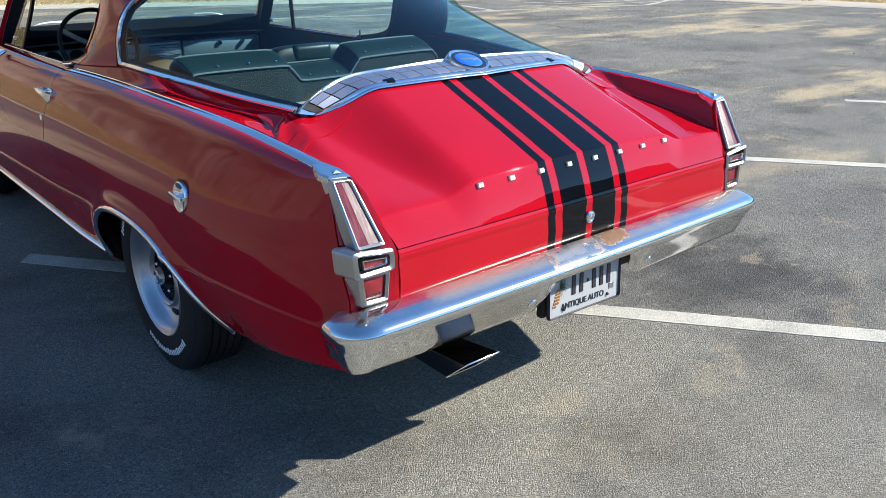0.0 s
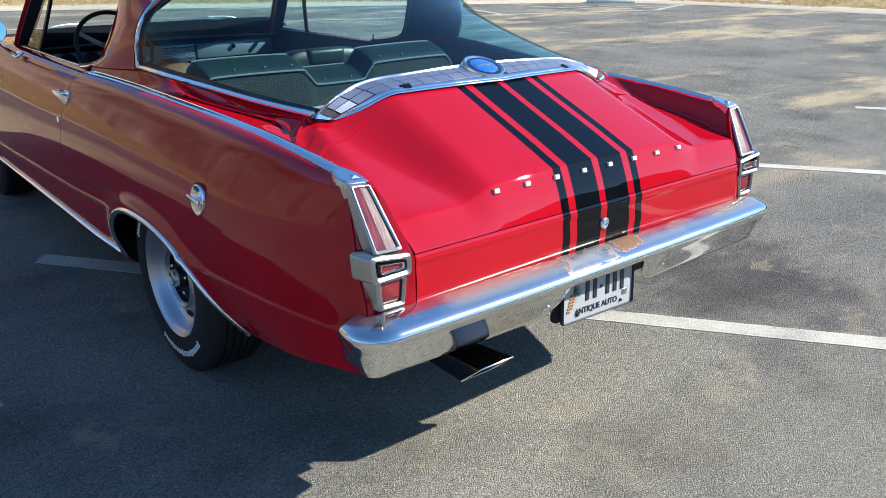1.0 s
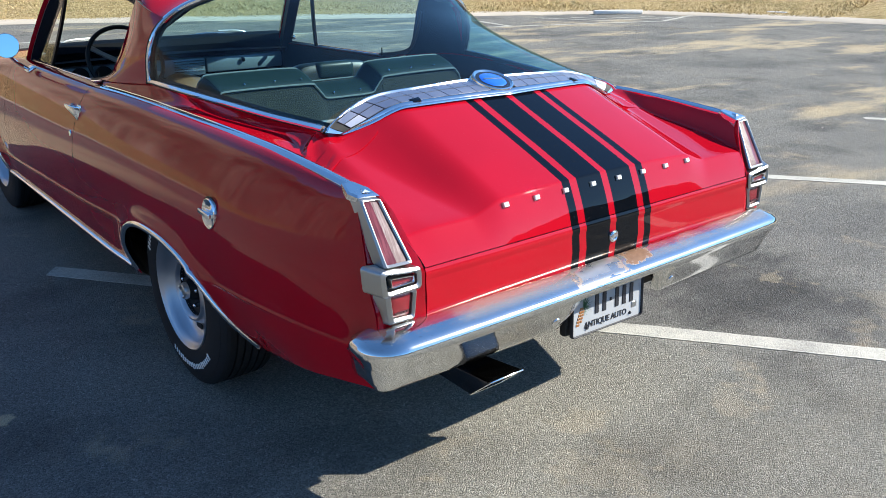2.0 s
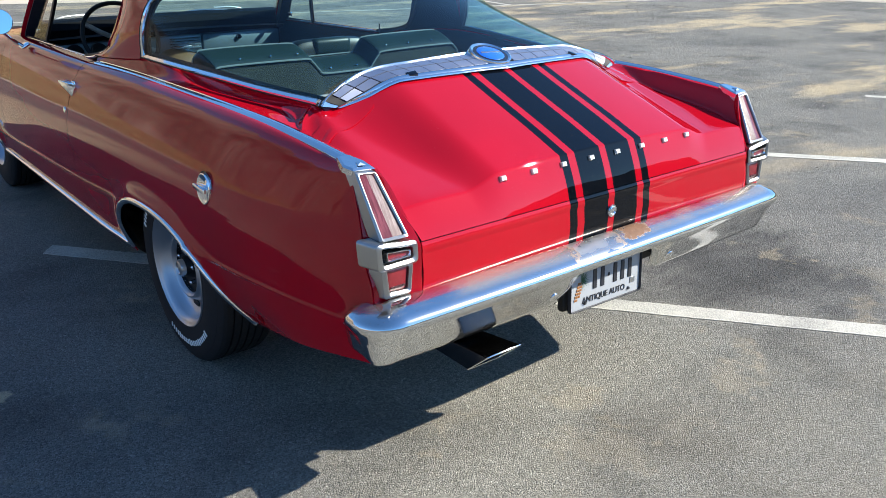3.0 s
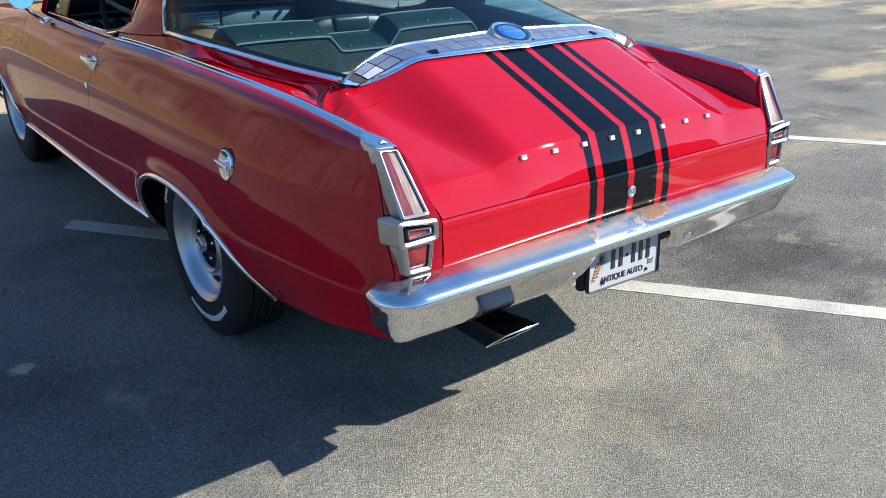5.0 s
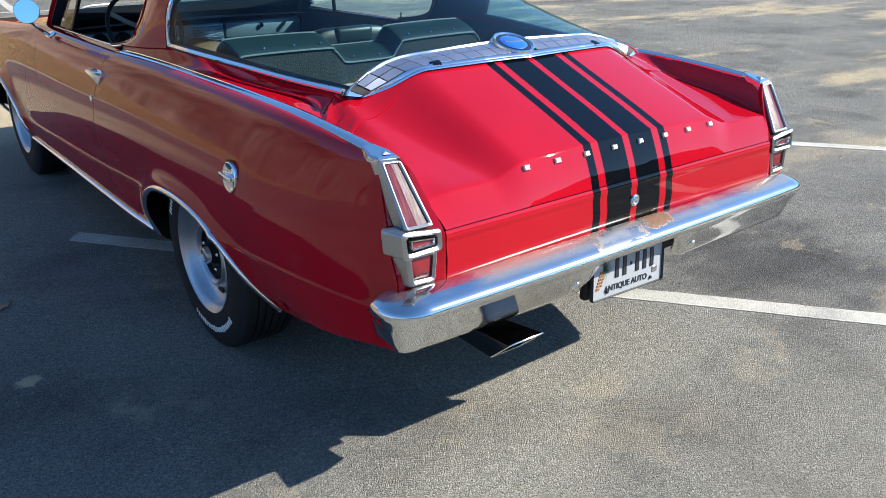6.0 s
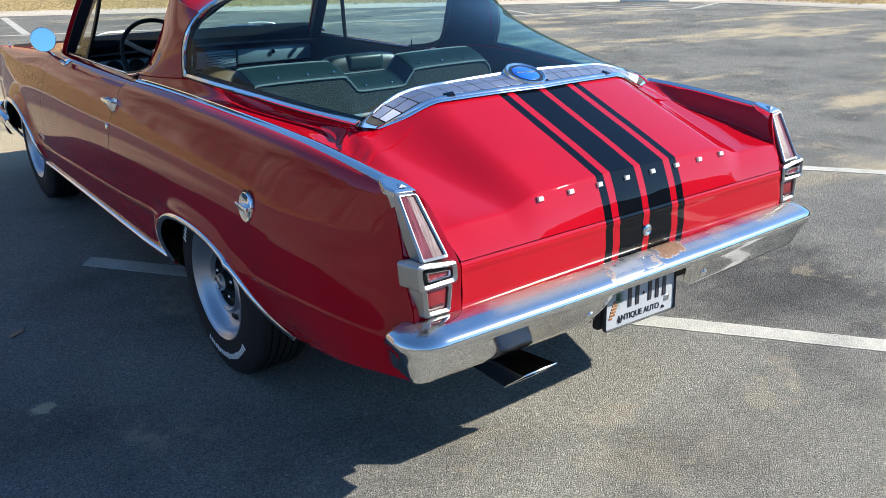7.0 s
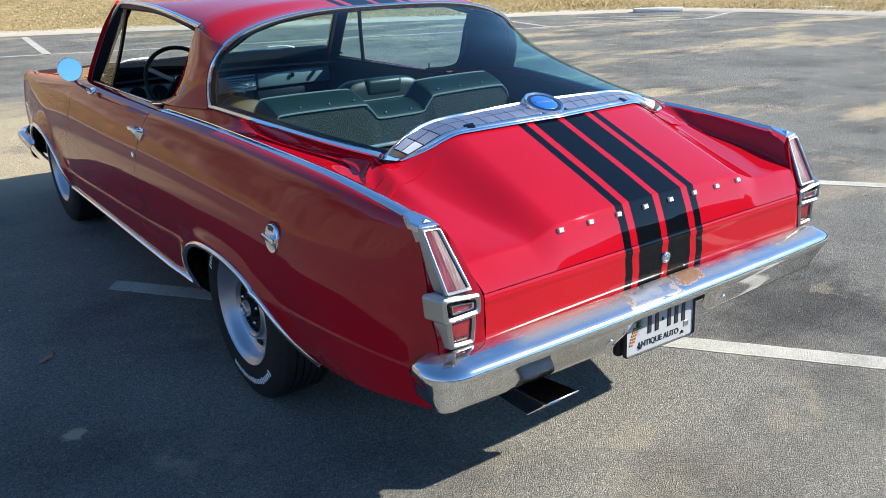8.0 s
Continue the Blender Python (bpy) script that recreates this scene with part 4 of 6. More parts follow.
# row of eight small bright blocks where the maker's letters stand
for k in range(8):
    x = -0.3745 + 0.107 * k
    zz = 0.823
    bm = bmesh.new()
    box(bm, (-0.0095, -0.002, -0.0072), (0.0095, 0.003, 0.0072))
    r = bmesh.ops.inset_individual(bm, faces=[f for f in bm.faces if f.normal.y < -0.9], thickness=0.0030, depth=0.0030)
    y = -0.050 + 0.046 * ((zz - 0.7330) / (deck_z(x, 0) - 0.7330)) ** 1.25 - 0.006
    bmesh.ops.transform(bm, matrix=Matrix.Translation((x, y, zz)) @ Matrix.Rotation(radians(-22), 4, "X"), verts=bm.verts[:])
    part("badge_block", bm, PALE_METAL, trunk, "small chrome block")

# ---- decorative panel below the rear window


UP_Y = smooth_curve([0, 0.13, 0.27, 0.375, 0.43, 0.495, 0.55, 0.60], [0.495, 0.495, 0.500, 0.511, 0.510, 0.497, 0.478, 0.460])
UP_Z = smooth_curve([0, 0.13, 0.27, 0.375, 0.43, 0.495, 0.55, 0.585, 0.60], [1.046, 1.044, 1.038, 1.031, 1.023, 1.006, 0.988, 0.971, 0.956])


def band_low(s):
    x = 0.552 * s
    return Vector((x, lid_front(x) - 0.006, deck_z(x, lid_front(x)) + 0.005))


def band_up(s):
    x = 0.60 * s
    return Vector((x, float(UP_Y(abs(x))), float(UP_Z(abs(x))) + 0.002))


def band_at(s, t, lift=0.0):
    """A point of the panel: s across the car, t from the lid up to the glass."""
    a, b = band_low(s), band_up(s)
    d = band_low(min(1, s + 0.02)) - band_low(max(-1, s - 0.02))
    nrm = d.cross(b - a).normalized()
    return a.lerp(b, t) + nrm * (lift + 0.004 * math.sin(math.pi * t))


BAND_S = [i / 50 - 1 for i in range(101)]
base = [[band_at(s, t, h) for t, h in ((-0.02, -0.012), (-0.02, 0.001), (0.02, 0.004), (0.09, 0.0045), (0.12, 0.001), (0.13, -0.001), (0.87, -0.001), (0.90, 0.002), (0.93, 0.006), (0.98, 0.006), (1.0, 0.002), (1.0, -0.012))] for s in BAND_S]
trim_panel = grid("rear_window_panel", base, CHROME_DULL, car, "bright tiled panel under the rear window, with a blue medallion", flip=True)
grid("groove_bed", [[band_at(s, t, 0.0002) for t in (0.105, 0.5, 0.89)] for s in BAND_S if abs(s) < 0.985], SEAL, trim_panel, "dark grooves between the tiles", flip=True)
# lower ledge where the panel meets the lid
ledge = [band_at(s, -0.05, -0.004) for s in BAND_S]
sweep("panel_ledge", ledge, half_round(0.014, 0.006), CHROME, trim_panel, "chrome bead along the panel", side=(0, -1, 0.45))
# two rows of small square tiles on the panel
N_TILE = 20
for r, (ta, tb) in enumerate(((0.155, 0.484), (0.520, 0.85))):
    for k in range(N_TILE):
        if N_TILE // 2 - 1 <= k <= N_TILE // 2:
            continue
        sa, sb = 0.94 * (2 * k / N_TILE - 1) + 0.0030, 0.94 * (2 * (k + 1) / N_TILE - 1) - 0.0030
        q = [band_at(s, t, 0.001) for s, t in ((sa, ta), (sb, ta), (sb, tb), (sa, tb))]
        c = sum(q, Vector()) / 4
        up = [c + (p - c) * 0.985 for p in (band_at(s, t, 0.0030) for s, t in ((sa, ta), (sb, ta), (sb, tb), (sa, tb)))]
        link_mesh("panel_tile", q + up, [(4, 5, 6, 7), (0, 1, 5, 4), (1, 2, 6, 5), (2, 3, 7, 6), (3, 0, 4, 7)], TILE_METAL, trim_panel, angle=30)
for s in (-0.585, 0.60):
    bm = bmesh.new()
    box(bm, (-0.016, -0.012, -0.005), (0.016, 0.010, 0.002), 0.0015, m=Matrix.Translation(band_at(s, 0.12, 0.004)) @ Matrix.Rotation(radians(-12 if s < 0 else 12), 4, "Z") @ Matrix.Rotation(radians(20), 4, "X") @ Matrix.Rotation(radians(-10 if s < 0 else 10), 4, "Y"))
    part("joint_clip", bm, DARK_CHROME, trim_panel)
medal = new("medallion")
medal.parent = car
medal.location = (-0.004, 0.446, 1.045)
medal.rotation_euler = (radians(20), 0, 0)
lathe("medallion_ring", [(-0.022, 0.071), (-0.008, 0.071), (-0.006, 0.068), (-0.002, 0.068), (0.005, 0.066), (0.007, 0.062), (0.004, 0.057), (0.001, 0.053)], CHROME, medal, steps=48, axis="z")
lathe("medallion_band", [(0.003, 0.057), (0.0035, 0.040)], BLACK_GLOSS, medal, steps=48, axis="z")
lathe("medallion_face", [(0.004, 0.044), (0.006, 0.041), (0.008, 0.025), (0.009, 0.0)], BLUE, medal, "blue enamel disc", steps=48, axis="z")
bm = bmesh.new()
box(bm, (-0.036, -0.004, 0.006), (0.034, 0.003, 0.0105), 0.002, m=Matrix.Rotation(radians(-6), 4, "Z"))
part("medallion_bar", bm, CHROME, medal)
tagged(medal, "round blue medallion in a chrome ring")

# ---- rear window
win_x = smooth_curve([0.50, 0.60, 0.80, 1.05, 1.25, 1.42], [0.600, 0.612, 0.642, 0.676, 0.702, 0.722])
win_e = smooth_curve([0.50, 0.60, 1.00, 1.42], [0.965, 0.966, 0.982, 1.000])
win_c = smooth_curve([0.50, 0.65, 0.90, 1.15, 1.30, 1.40], [1.050, 1.099, 1.180, 1.255, 1.296, 1.320])
win_p = smooth_curve([0.50, 0.65, 0.85, 1.05, 1.25, 1.42], [2.0, 1.9, 1.85, 1.95, 2.5, 3.5])


def window_row(y, n=48):
    xe, ze, zc, p = (float(f(y)) for f in (win_x, win_e, win_c, win_p))
    out = []
    for i in range(n + 1):
        a = math.pi * i / n
        c, s = math.cos(a), math.sin(a)
        out.append(Vector((-xe * math.copysign(abs(c) ** (2 / p), c), y, ze + (zc - ze) * s ** (2 / p))))
    return out


def window_grid():
    rows = []
    for k in range(25):
        row = []
        for i in range(49):
            mid = math.sin(math.pi * i / 48)
            yt = 1.425 - 0.065 * mid ** 0.6
            y0 = 0.508 - 0.042 * abs(math.cos(math.pi * i / 48)) ** 8
            y = y0 + (yt - y0) * k / 24
            row.append(window_row(y)[i])
        rows.append(row)
    return rows


WG = window_grid()
rear_win = grid("rear_window", WG, GLASS, car, "large curved green-tinted fastback rear window")
rear_win.visible_shadow = False
outline = [WG[k][0] for k in range(0, 24)] + [WG[24][i] for i in range(0, 49)] + [WG[k][48] for k in range(23, -1, -1)]


def rim_sweep(name, line, w, h, mat, parent, label, lift):
    """A moulding along the window's edge, flat to its surface."""
    n = len(line)
    verts, faces = [], []
    prof = [(-w / 2, -0.004), (-w / 2, h * 0.4), (-w / 4, h), (w / 4, h), (w / 2, h * 0.4), (w / 2, -0.004)]
    for i, p in enumerate(line):
        t = (line[min(i + 1, n - 1)] - line[max(i - 1, 0)]).normalized()
        out = (p - Vector((p.x * 0.25, p.y, p.z - 0.35))).normalized()
        out = (out - t * out.dot(t)).normalized()
        s = t.cross(out).normalized()
        verts += [p + s * a + out * (b + lift) for a, b in prof]
    k = len(prof)
    for i in range(n - 1):
        faces += [(i * k + c, i * k + (c + 1) % k, (i + 1) * k + (c + 1) % k, (i + 1) * k + c) for c in range(k)]
    faces += [tuple(range(k))[::-1], tuple(range((n - 1) * k, n * k))]
    ob = link_mesh(name, verts, faces, mat, parent, label)
    bm = bmesh.new()
    bm.from_mesh(ob.data)
    bmesh.ops.recalc_face_normals(bm, faces=bm.faces[:])
    bm.to_mesh(ob.data)
    bm.free()
    return ob


inner_line = [p.lerp(Vector((0, p.y * 0.93 + 0.06, p.z)), 0.026) for p in outline]
outer_line = [p.lerp(Vector((0, p.y * 0.93 + 0.06, p.z)), -0.012) for p in outline]
rim_sweep("window_gasket", outer_line, 0.011, 0.002, SEAL, rear_win, "black rubber outside the moulding", -0.001)
rim_sweep("window_trim", outline, 0.019, 0.008, CHROME, rear_win, "chrome moulding round the rear window", 0.002)
rim_sweep("window_seal", inner_line, 0.032, 0.003, SEAL, rear_win, "black rubber window seal", 0.0)

# ---- pillars and roof
for sgn in (-1, 1):
    W = bent([(0.728, 1.93, 0.945), (0.719, 1.815, 0.975), (0.710, 1.765, 1.02), (0.697, 1.72, 1.076), (0.681, 1.679, 1.142), (0.666, 1.650, 1.205), (0.652, 1.625, 1.262)], 4)
    top_edge = [WG[24][i] for i in range(0, 12)]
    G = bent([(0.722, 1.424, 0.992)] + [(abs(p.x), p.y, p.z) for p in top_edge[1:9]] , 3)
    rows = []
    n = 24
    for i in range(n + 1):
        a = W[min(len(W) - 1, round(i / n * (len(W) - 1)))]
        b = G[min(len(G) - 1, round(i / n * (len(G) - 1)))]
        rows.append([Vector((sgn * (a.x + (b.x - a.x) * t + 0.012 * math.sin(math.pi * t)), a.y + (b.y - a.y) * t, a.z + (b.z - a.z) * t)) for t in [j / 10 for j in range(11)]])
    grid("rear_pillar", rows, PAINT, car, thick=0.012, flip=sgn < 0)
    END_G = G[-1]

TOP_W = Vector((0.652, 1.625, 1.262))
roof_edge_x = smooth_curve([1.625, 1.93, 2.24, 2.6, 2.80], [0.652, 0.638, 0.624, 0.612, 0.60])
roof_edge_z = smooth_curve([1.625, 1.93, 2.24, 2.6, 2.80], [1.264, 1.294, 1.312, 1.316, 1.295])
roof_mid_z = smooth_curve([1.35, 1.60, 2.0, 2.5, 2.82], [1.318, 1.345, 1.362, 1.352, 1.318])


def window_top(u):
    """The upper edge of the rear window between the pillars."""
    f = 8 + (u + 1) / 2 * 32
    i = min(int(f), 39)
    return WG[24][i].lerp(WG[24][i + 1], f - i)


def roof_edge(y):
    if y < TOP_W.y:
        t = (y - END_G.y) / (TOP_W.y - END_G.y)
        p = END_G.lerp(TOP_W, max(0, t))
        return p.x + 0.012 * math.sin(math.pi * max(0, t)), p.z
    return float(roof_edge_x(y)), float(roof_edge_z(y))


def roof_rows():
    rows = []
    for k in range(61):
        f = (k / 60) ** 1.2
        row = []
        for i in range(49):
            u = math.sin((i / 24 - 1) * math.pi / 2)
            e = window_top(u)
            y = e.y + (2.82 - 0.05 * u * u - e.y) * f
            xe, ze = roof_edge(y if abs(u) < 0.999 else max(y, END_G.y))
            zm = float(roof_mid_z(y))
            p = Vector((xe * u, y, ze + (zm - ze) * (1 - abs(u) ** 3) ** 0.62))
            w = step(0.0, 0.22, y - e.y)
            q = Vector((e.x + (p.x - e.x) * step(0, 0.25, y - e.y), y, e.z + (roof_mid_z(y) - 1.318) * (1 - abs(u) ** 2)))
            row.append(q.lerp(p, w) if abs(u) < 0.9999 else p)
        rows.append(row)
    return rows


roof = grid("roof", roof_rows(), PAINT_STRIPED, car, "red roof with black centre stripes", thick=0.012, rim=False)
grid("headliner", [[(p[0] * 0.96, p[1] + 0.01, p[2] - 0.014 - 0.018 * min(1, k / 4)) for p in r[4:45:4]] for k, r in enumerate(roof_rows()[::4])], TRIM_BLUE, car, flip=True)

for sgn in (-1, 1):
    drip = bent([(sgn * 0.653, 1.60, 1.262), (sgn * 0.640, 1.93, 1.294), (sgn * 0.626, 2.24, 1.313), (sgn * 0.614, 2.585, 1.317), (sgn * 0.618, 2.72, 1.305), (sgn * 0.650, 2.86, 1.20), (sgn * 0.700, 3.06, 0.98), (sgn * 0.715, 3.12, 0.915)], 8)
    sweep("drip_rail", drip, half_round(0.022, 0.012), CHROME, car, "bright drip rail over the door", side=(0, 0.1, 1))
    pil = bent([(sgn * 0.605, 2.74, 1.30), (sgn * 0.645, 2.88, 1.18), (sgn * 0.690, 3.06, 0.98), (sgn * 0.700, 3.12, 0.90)], 6)
    sweep("front_pillar", pil, [(-0.014, -0.010), (0.014, -0.010), (0.018, 0.005), (0.014, 0.03), (-0.014, 0.03), (-0.018, 0.005)], PAINT, car, side=(0.3, 0.9, 0))
    inner = [p + Vector((-sgn * 0.004, -0.026, -0.012)) for p in pil]
    sweep("pillar_cover", inner, [(-0.030, -0.034), (0.024, -0.030), (0.034, 0.006), (0.024, 0.030), (-0.030, 0.022)], TRIM_BLUE, car, side=(0.3, 0.9, 0))
    # window opening trim, vent window divider and its small pane
    w = bent([(sgn * 0.612, 2.70, 1.296), (sgn * 0.622, 2.24, 1.298), (sgn * 0.634, 1.93, 1.280), (sgn * 0.645, 1.66, 1.245), (sgn * 0.657, 1.662, 1.205), (sgn * 0.672, 1.690, 1.142), (sgn * 0.688, 1.730, 1.076), (sgn * 0.701, 1.776, 1.02), (sgn * 0.711, 1.835, 0.975), (sgn * 0.718, 1.95, 0.945), (sgn * 0.715, 2.1, 0.925)], 6)
    sweep("window_frame", w, [(-0.010, -0.01), (0.010, -0.01), (0.010, 0.01), (-0.010, 0.01)], SEAL, car, "black window opening seal", up=(0.2, 1, 0.3))
    wt = [p + Vector((sgn * 0.010, 0.0, 0.0)) for p in w[24:]]
    sweep("window_frame_trim", wt, tube(0.0045, 6), CHROME, car, "thin chrome edge of the window opening")
    div = bent([(sgn * 0.622, 2.60, 1.292), (sgn * 0.662, 2.665, 1.10), (sgn * 0.712, 2.735, 0.912)], 6)
    sweep("vent_window_post", div, [(-0.006, -0.011), (0.006, -0.011), (0.006, 0.011), (-0.006, 0.011)], SEAL, car, "black vent window divider post", up=(0, 1, 0.2))
    vent = [Vector((sgn * 0.622, 2.60, 1.29)), Vector((sgn * 0.712, 2.735, 0.915)), Vector((sgn * 0.705, 3.06, 0.925)), Vector((sgn * 0.625, 2.74, 1.28))]
    link_mesh("vent_window", vent, [(0, 1, 2, 3)], GLASS_CLEAR, car, "small triangular vent window pane", smooth=False)
    bm = bmesh.new()
    box(bm, (-0.008, -0.02, -0.008), (0.008, 0.02, 0.014), 0.004, m=Matrix.Translation((sgn * 0.685, 2.95, 0.955)))
    part("vent_latch", bm, CHROME, car)
    sweep("door_top_seal", [(sgn * 0.7195, y, float(top_z(y)) + 0.0035) for y in samples(1.97, 3.06, 0.08)], half_round(0.038, 0.004), SEAL, car, "black seal along the door top", side=(1, 0, 0))
    sill_path = [(sgn * 0.716, y, float(top_z(y)) + 0.006) for y in samples(1.99, 3.06, 0.08)]
    sweep("window_sill_trim", sill_path, half_round(0.009, 0.004), CHROME, car, "thin chrome strip on the door top", side=(1, 0, 0))

# windshield and cowl
ws = []
for k in range(9):
    f = k / 8
    row = []
    for i in range(21):
        u = i / 10 - 1
        a = Vector((0.60 * u, 2.80 - 0.03 * u * u, 1.318 - 0.022 * abs(u) ** 2.4))
        b = Vector((0.69 * u, 3.30 - 0.20 * u * u, 0.945 - 0.03 * u * u))
        row.append(a.lerp(b, f))
    ws.append(row)
grid("windshield", ws, GLASS_CLEAR, car, "curved windshield")
hood_rows = []
for k in range(15):
    y = 3.20 + (4.50 - 3.20) * k / 14
    hood_rows.append([(0.66 * u, y + 0.12 * (1 - u * u) * (1 - k / 14), float(top_z(y)) - 0.002 + 0.016 * (1 - abs(u) ** 2.2)) for u in [i / 10 - 1 for i in range(21)]])
grid("hood", hood_rows, PAINT_STRIPED, car, "red hood with black centre stripes", thick=0.006)
cowl = [[(0.69 * u, y0 + (0.12 if k else 0.0) * (1 - u * u), 0.905 - 0.01 * u * u) for u in [i / 10 - 1 for i in range(21)]] for k, y0 in enumerate((3.02, 3.22))]
grid("cowl", cowl, DARK, car)
for sgn in (-1, 1):
    wiper = new("wiper")
    wiper.parent = car
    sweep("wiper_blade", bent([(sgn * 0.17, 3.275, 0.968), (sgn * 0.36, 3.245, 0.975), (sgn * 0.56, 3.175, 0.960)], 6), [(-0.005, -0.004), (0.005, -0.004), (0.004, 0.006), (-0.004, 0.006)], CHROME_DULL, wiper, "bright metal wiper blade")
    sweep("wiper_arm", bent([(sgn * 0.58, 3.23, 0.935), (sgn * 0.50, 3.235, 0.985), (sgn * 0.36, 3.255, 0.992)], 6), tube(0.0055, 8), PALE_METAL, wiper, "pale metal wiper arm")
bm = bmesh.new()
box(bm, (-0.57, 3.36, 0.28), (0.57, 4.44, 0.78), 0.02)
part("engine_bay", bm, DARK, car)
for sx in (-1, 1):
    bm = bmesh.new()
    box(bm, (sx * 0.50, 4.24, 0.34), (sx * 0.80, 4.46, 0.74), 0.02)
    part("inner_wing", bm, DARK, car)
front_rows = [[(0.70 * u, 4.50 + 0.05 * (1 - u * u), z) for u in [i / 8 - 1 for i in range(17)]] for z in (0.30, 0.5, 0.7, 0.84)]
grid("grille_panel", front_rows, DARK, car, "dark front grille area")
front_line = [Vector((x, 4.63 - 0.05 * (x / 0.7) ** 2, 0.465)) for x in [-0.70 + 0.1 * k for k in range(15)]]
turn_in = [Vector((0.70 + 0.165 * math.sin(a), 4.415 + 0.165 * math.cos(a), 0.465)) for a in [radians(11.25 * k) for k in range(1, 9)]] + [Vector((0.868 - 0.002 * k, 4.415 - 0.05 * k, 0.465 - 0.008 * k)) for k in range(1, 6)]
front_line = [Vector((-p.x, p.y, p.z)) for p in reversed(turn_in)] + front_line + turn_in
fb_rows = []
for k, p in enumerate(front_line):
    t = (front_line[min(k + 1, len(front_line) - 1)] - front_line[max(k - 1, 0)]).normalized()
    out = Vector((-t.y, t.x, 0))
    taper = 1 - 0.35 * max(0.0, (4.20 - p.y) / 0.06)
    p = p - Vector((0, 0, 0.04))
    fb_rows.append([p + out * o * taper + Vector((0, 0, h * taper)) for o, h in ((-0.012, 0.055), (0.008, 0.062), (0.032, 0.052), (0.044, 0.026), (0.042, 0.0), (0.030, -0.030), (0.014, -0.055), (-0.010, -0.062))])
grid("front_bumper", fb_rows, CHROME, car, "chrome front bumper", thick=0.004, flip=True, rim=False)
for sgn in (-1, 1):
    bm = bmesh.new()
    box(bm, (-0.006, -0.02, 0), (0.006, 0.012, 0.022), 0.004, m=Matrix.Translation((sgn * 0.742, 4.40, 0.836)))
    box(bm, (-0.003, -0.006, 0.02), (0.003, 0.006, 0.036), 0.002, m=Matrix.Translation((sgn * 0.742, 4.40, 0.836)))
    part("fender_ornament", bm, CHROME, car, "small chrome turn signal marker on the fender")
    bm = bmesh.new()
    x = side_x(4.37, 0.63) + 0.003
    box(bm, (-0.003, -0.05, -0.012), (0.003, 0.05, 0.012), 0.003, m=Matrix.Translation((sgn * x, 4.37, 0.652)))
    box(bm, (-0.003, -0.02, -0.05), (0.003, 0.02, -0.012), 0.003, m=Matrix.Translation((sgn * x, 4.37, 0.652)))
    part("fender_badge", bm, CHROME, car, "small chrome fender badge")
# wiper
wp = bent([(0.10, 3.28, 0.955), (0.28, 3.22, 0.985), (0.58, 3.12, 0.958)], 6)
sweep("wiper", wp, tube(0.006, 6), GREY_METAL, car, "chrome windshield wiper arm and blade")
sweep("wiper_blade", [p + Vector((-0.02, -0.012, -0.008)) for p in wp], [(-0.003, -0.008), (0.003, -0.008), (0.004, 0.006), (-0.004, 0.006)], SEAL, car)

# ---- tail lights


def ring_mesh(name, outer, inner, depth, sink, mat, parent, label=""):
    """A frame between two outlines of four corners: a face, outer walls going in by depth, inner walls by sink."""
    n = len(outer)
    o = [Vector(p) for p in outer]
    i = [Vector(p) for p in inner]
    s = Vector(sink)
    ds = [Vector(depth(p)) if callable(depth) else Vector(depth) for p in o]
    d = ds[0]
    lip = [a.lerp(b, 0.42) - d.normalized() * 0.0050 for a, b in zip(o, i)]
    lip2 = [a.lerp(b, 0.58) - d.normalized() * 0.0050 for a, b in zip(o, i)]
    layers = [[p + q for p, q in zip(o, ds)], o, lip, lip2, i, [p + s for p in i]]
    verts = [p for l in layers for p in l]
    faces = []
    for k in range(len(layers) - 1):
        for c in range(n):
            e = (c + 1) % n
            faces.append((k * n + c, k * n + e, (k + 1) * n + e, (k + 1) * n + c))
    bm = bmesh.new()
    vs = [bm.verts.new(v) for v in verts]
    for f in faces:
        bm.faces.new([vs[q] for q in f])
    return part(name, bm, mat, parent, label, 30)


def rounded(corners, r, n=3):
    """The outline through corners with each corner rounded by r."""
    out = []
    cs = [Vector(c) for c in corners]
    for i, c in enumerate(cs):
        a, b = cs[i - 1], cs[(i + 1) % len(cs)]
        p, q = c + (a - c).normalized() * r, c + (b - c).normalized() * r
        for k in range(n + 1):
            t = k / n
            out.append((1 - t) ** 2 * p + 2 * t * (1 - t) * c + t * t * q)
    return out


def plate_mesh(name, outline, bulge, mat, parent, label=""):
    """A lens filling an outline, swelling by bulge in its middle."""
    c = sum(outline, Vector()) / len(outline)
    n = len(outline)
    rings = [[p.lerp(c, f) + Vector(bulge) * g for p in outline] for f, g in ((0, 0), (0.12, 0.55), (0.4, 0.9), (0.75, 1.0))]
    verts = [p for r in rings for p in r] + [c + Vector(bulge)]
    bm = bmesh.new()
    vs = [bm.verts.new(v) for v in verts]
    for k in range(3):
        for i in range(n):
            j = (i + 1) % n
            bm.faces.new([vs[k * n + i], vs[k * n + j], vs[(k + 1) * n + j], vs[(k + 1) * n + i]])
    for i in range(n):
        bm.faces.new([vs[3 * n + i], vs[3 * n + (i + 1) % n], vs[-1]])
    return part(name, bm, mat, parent, label, 50)


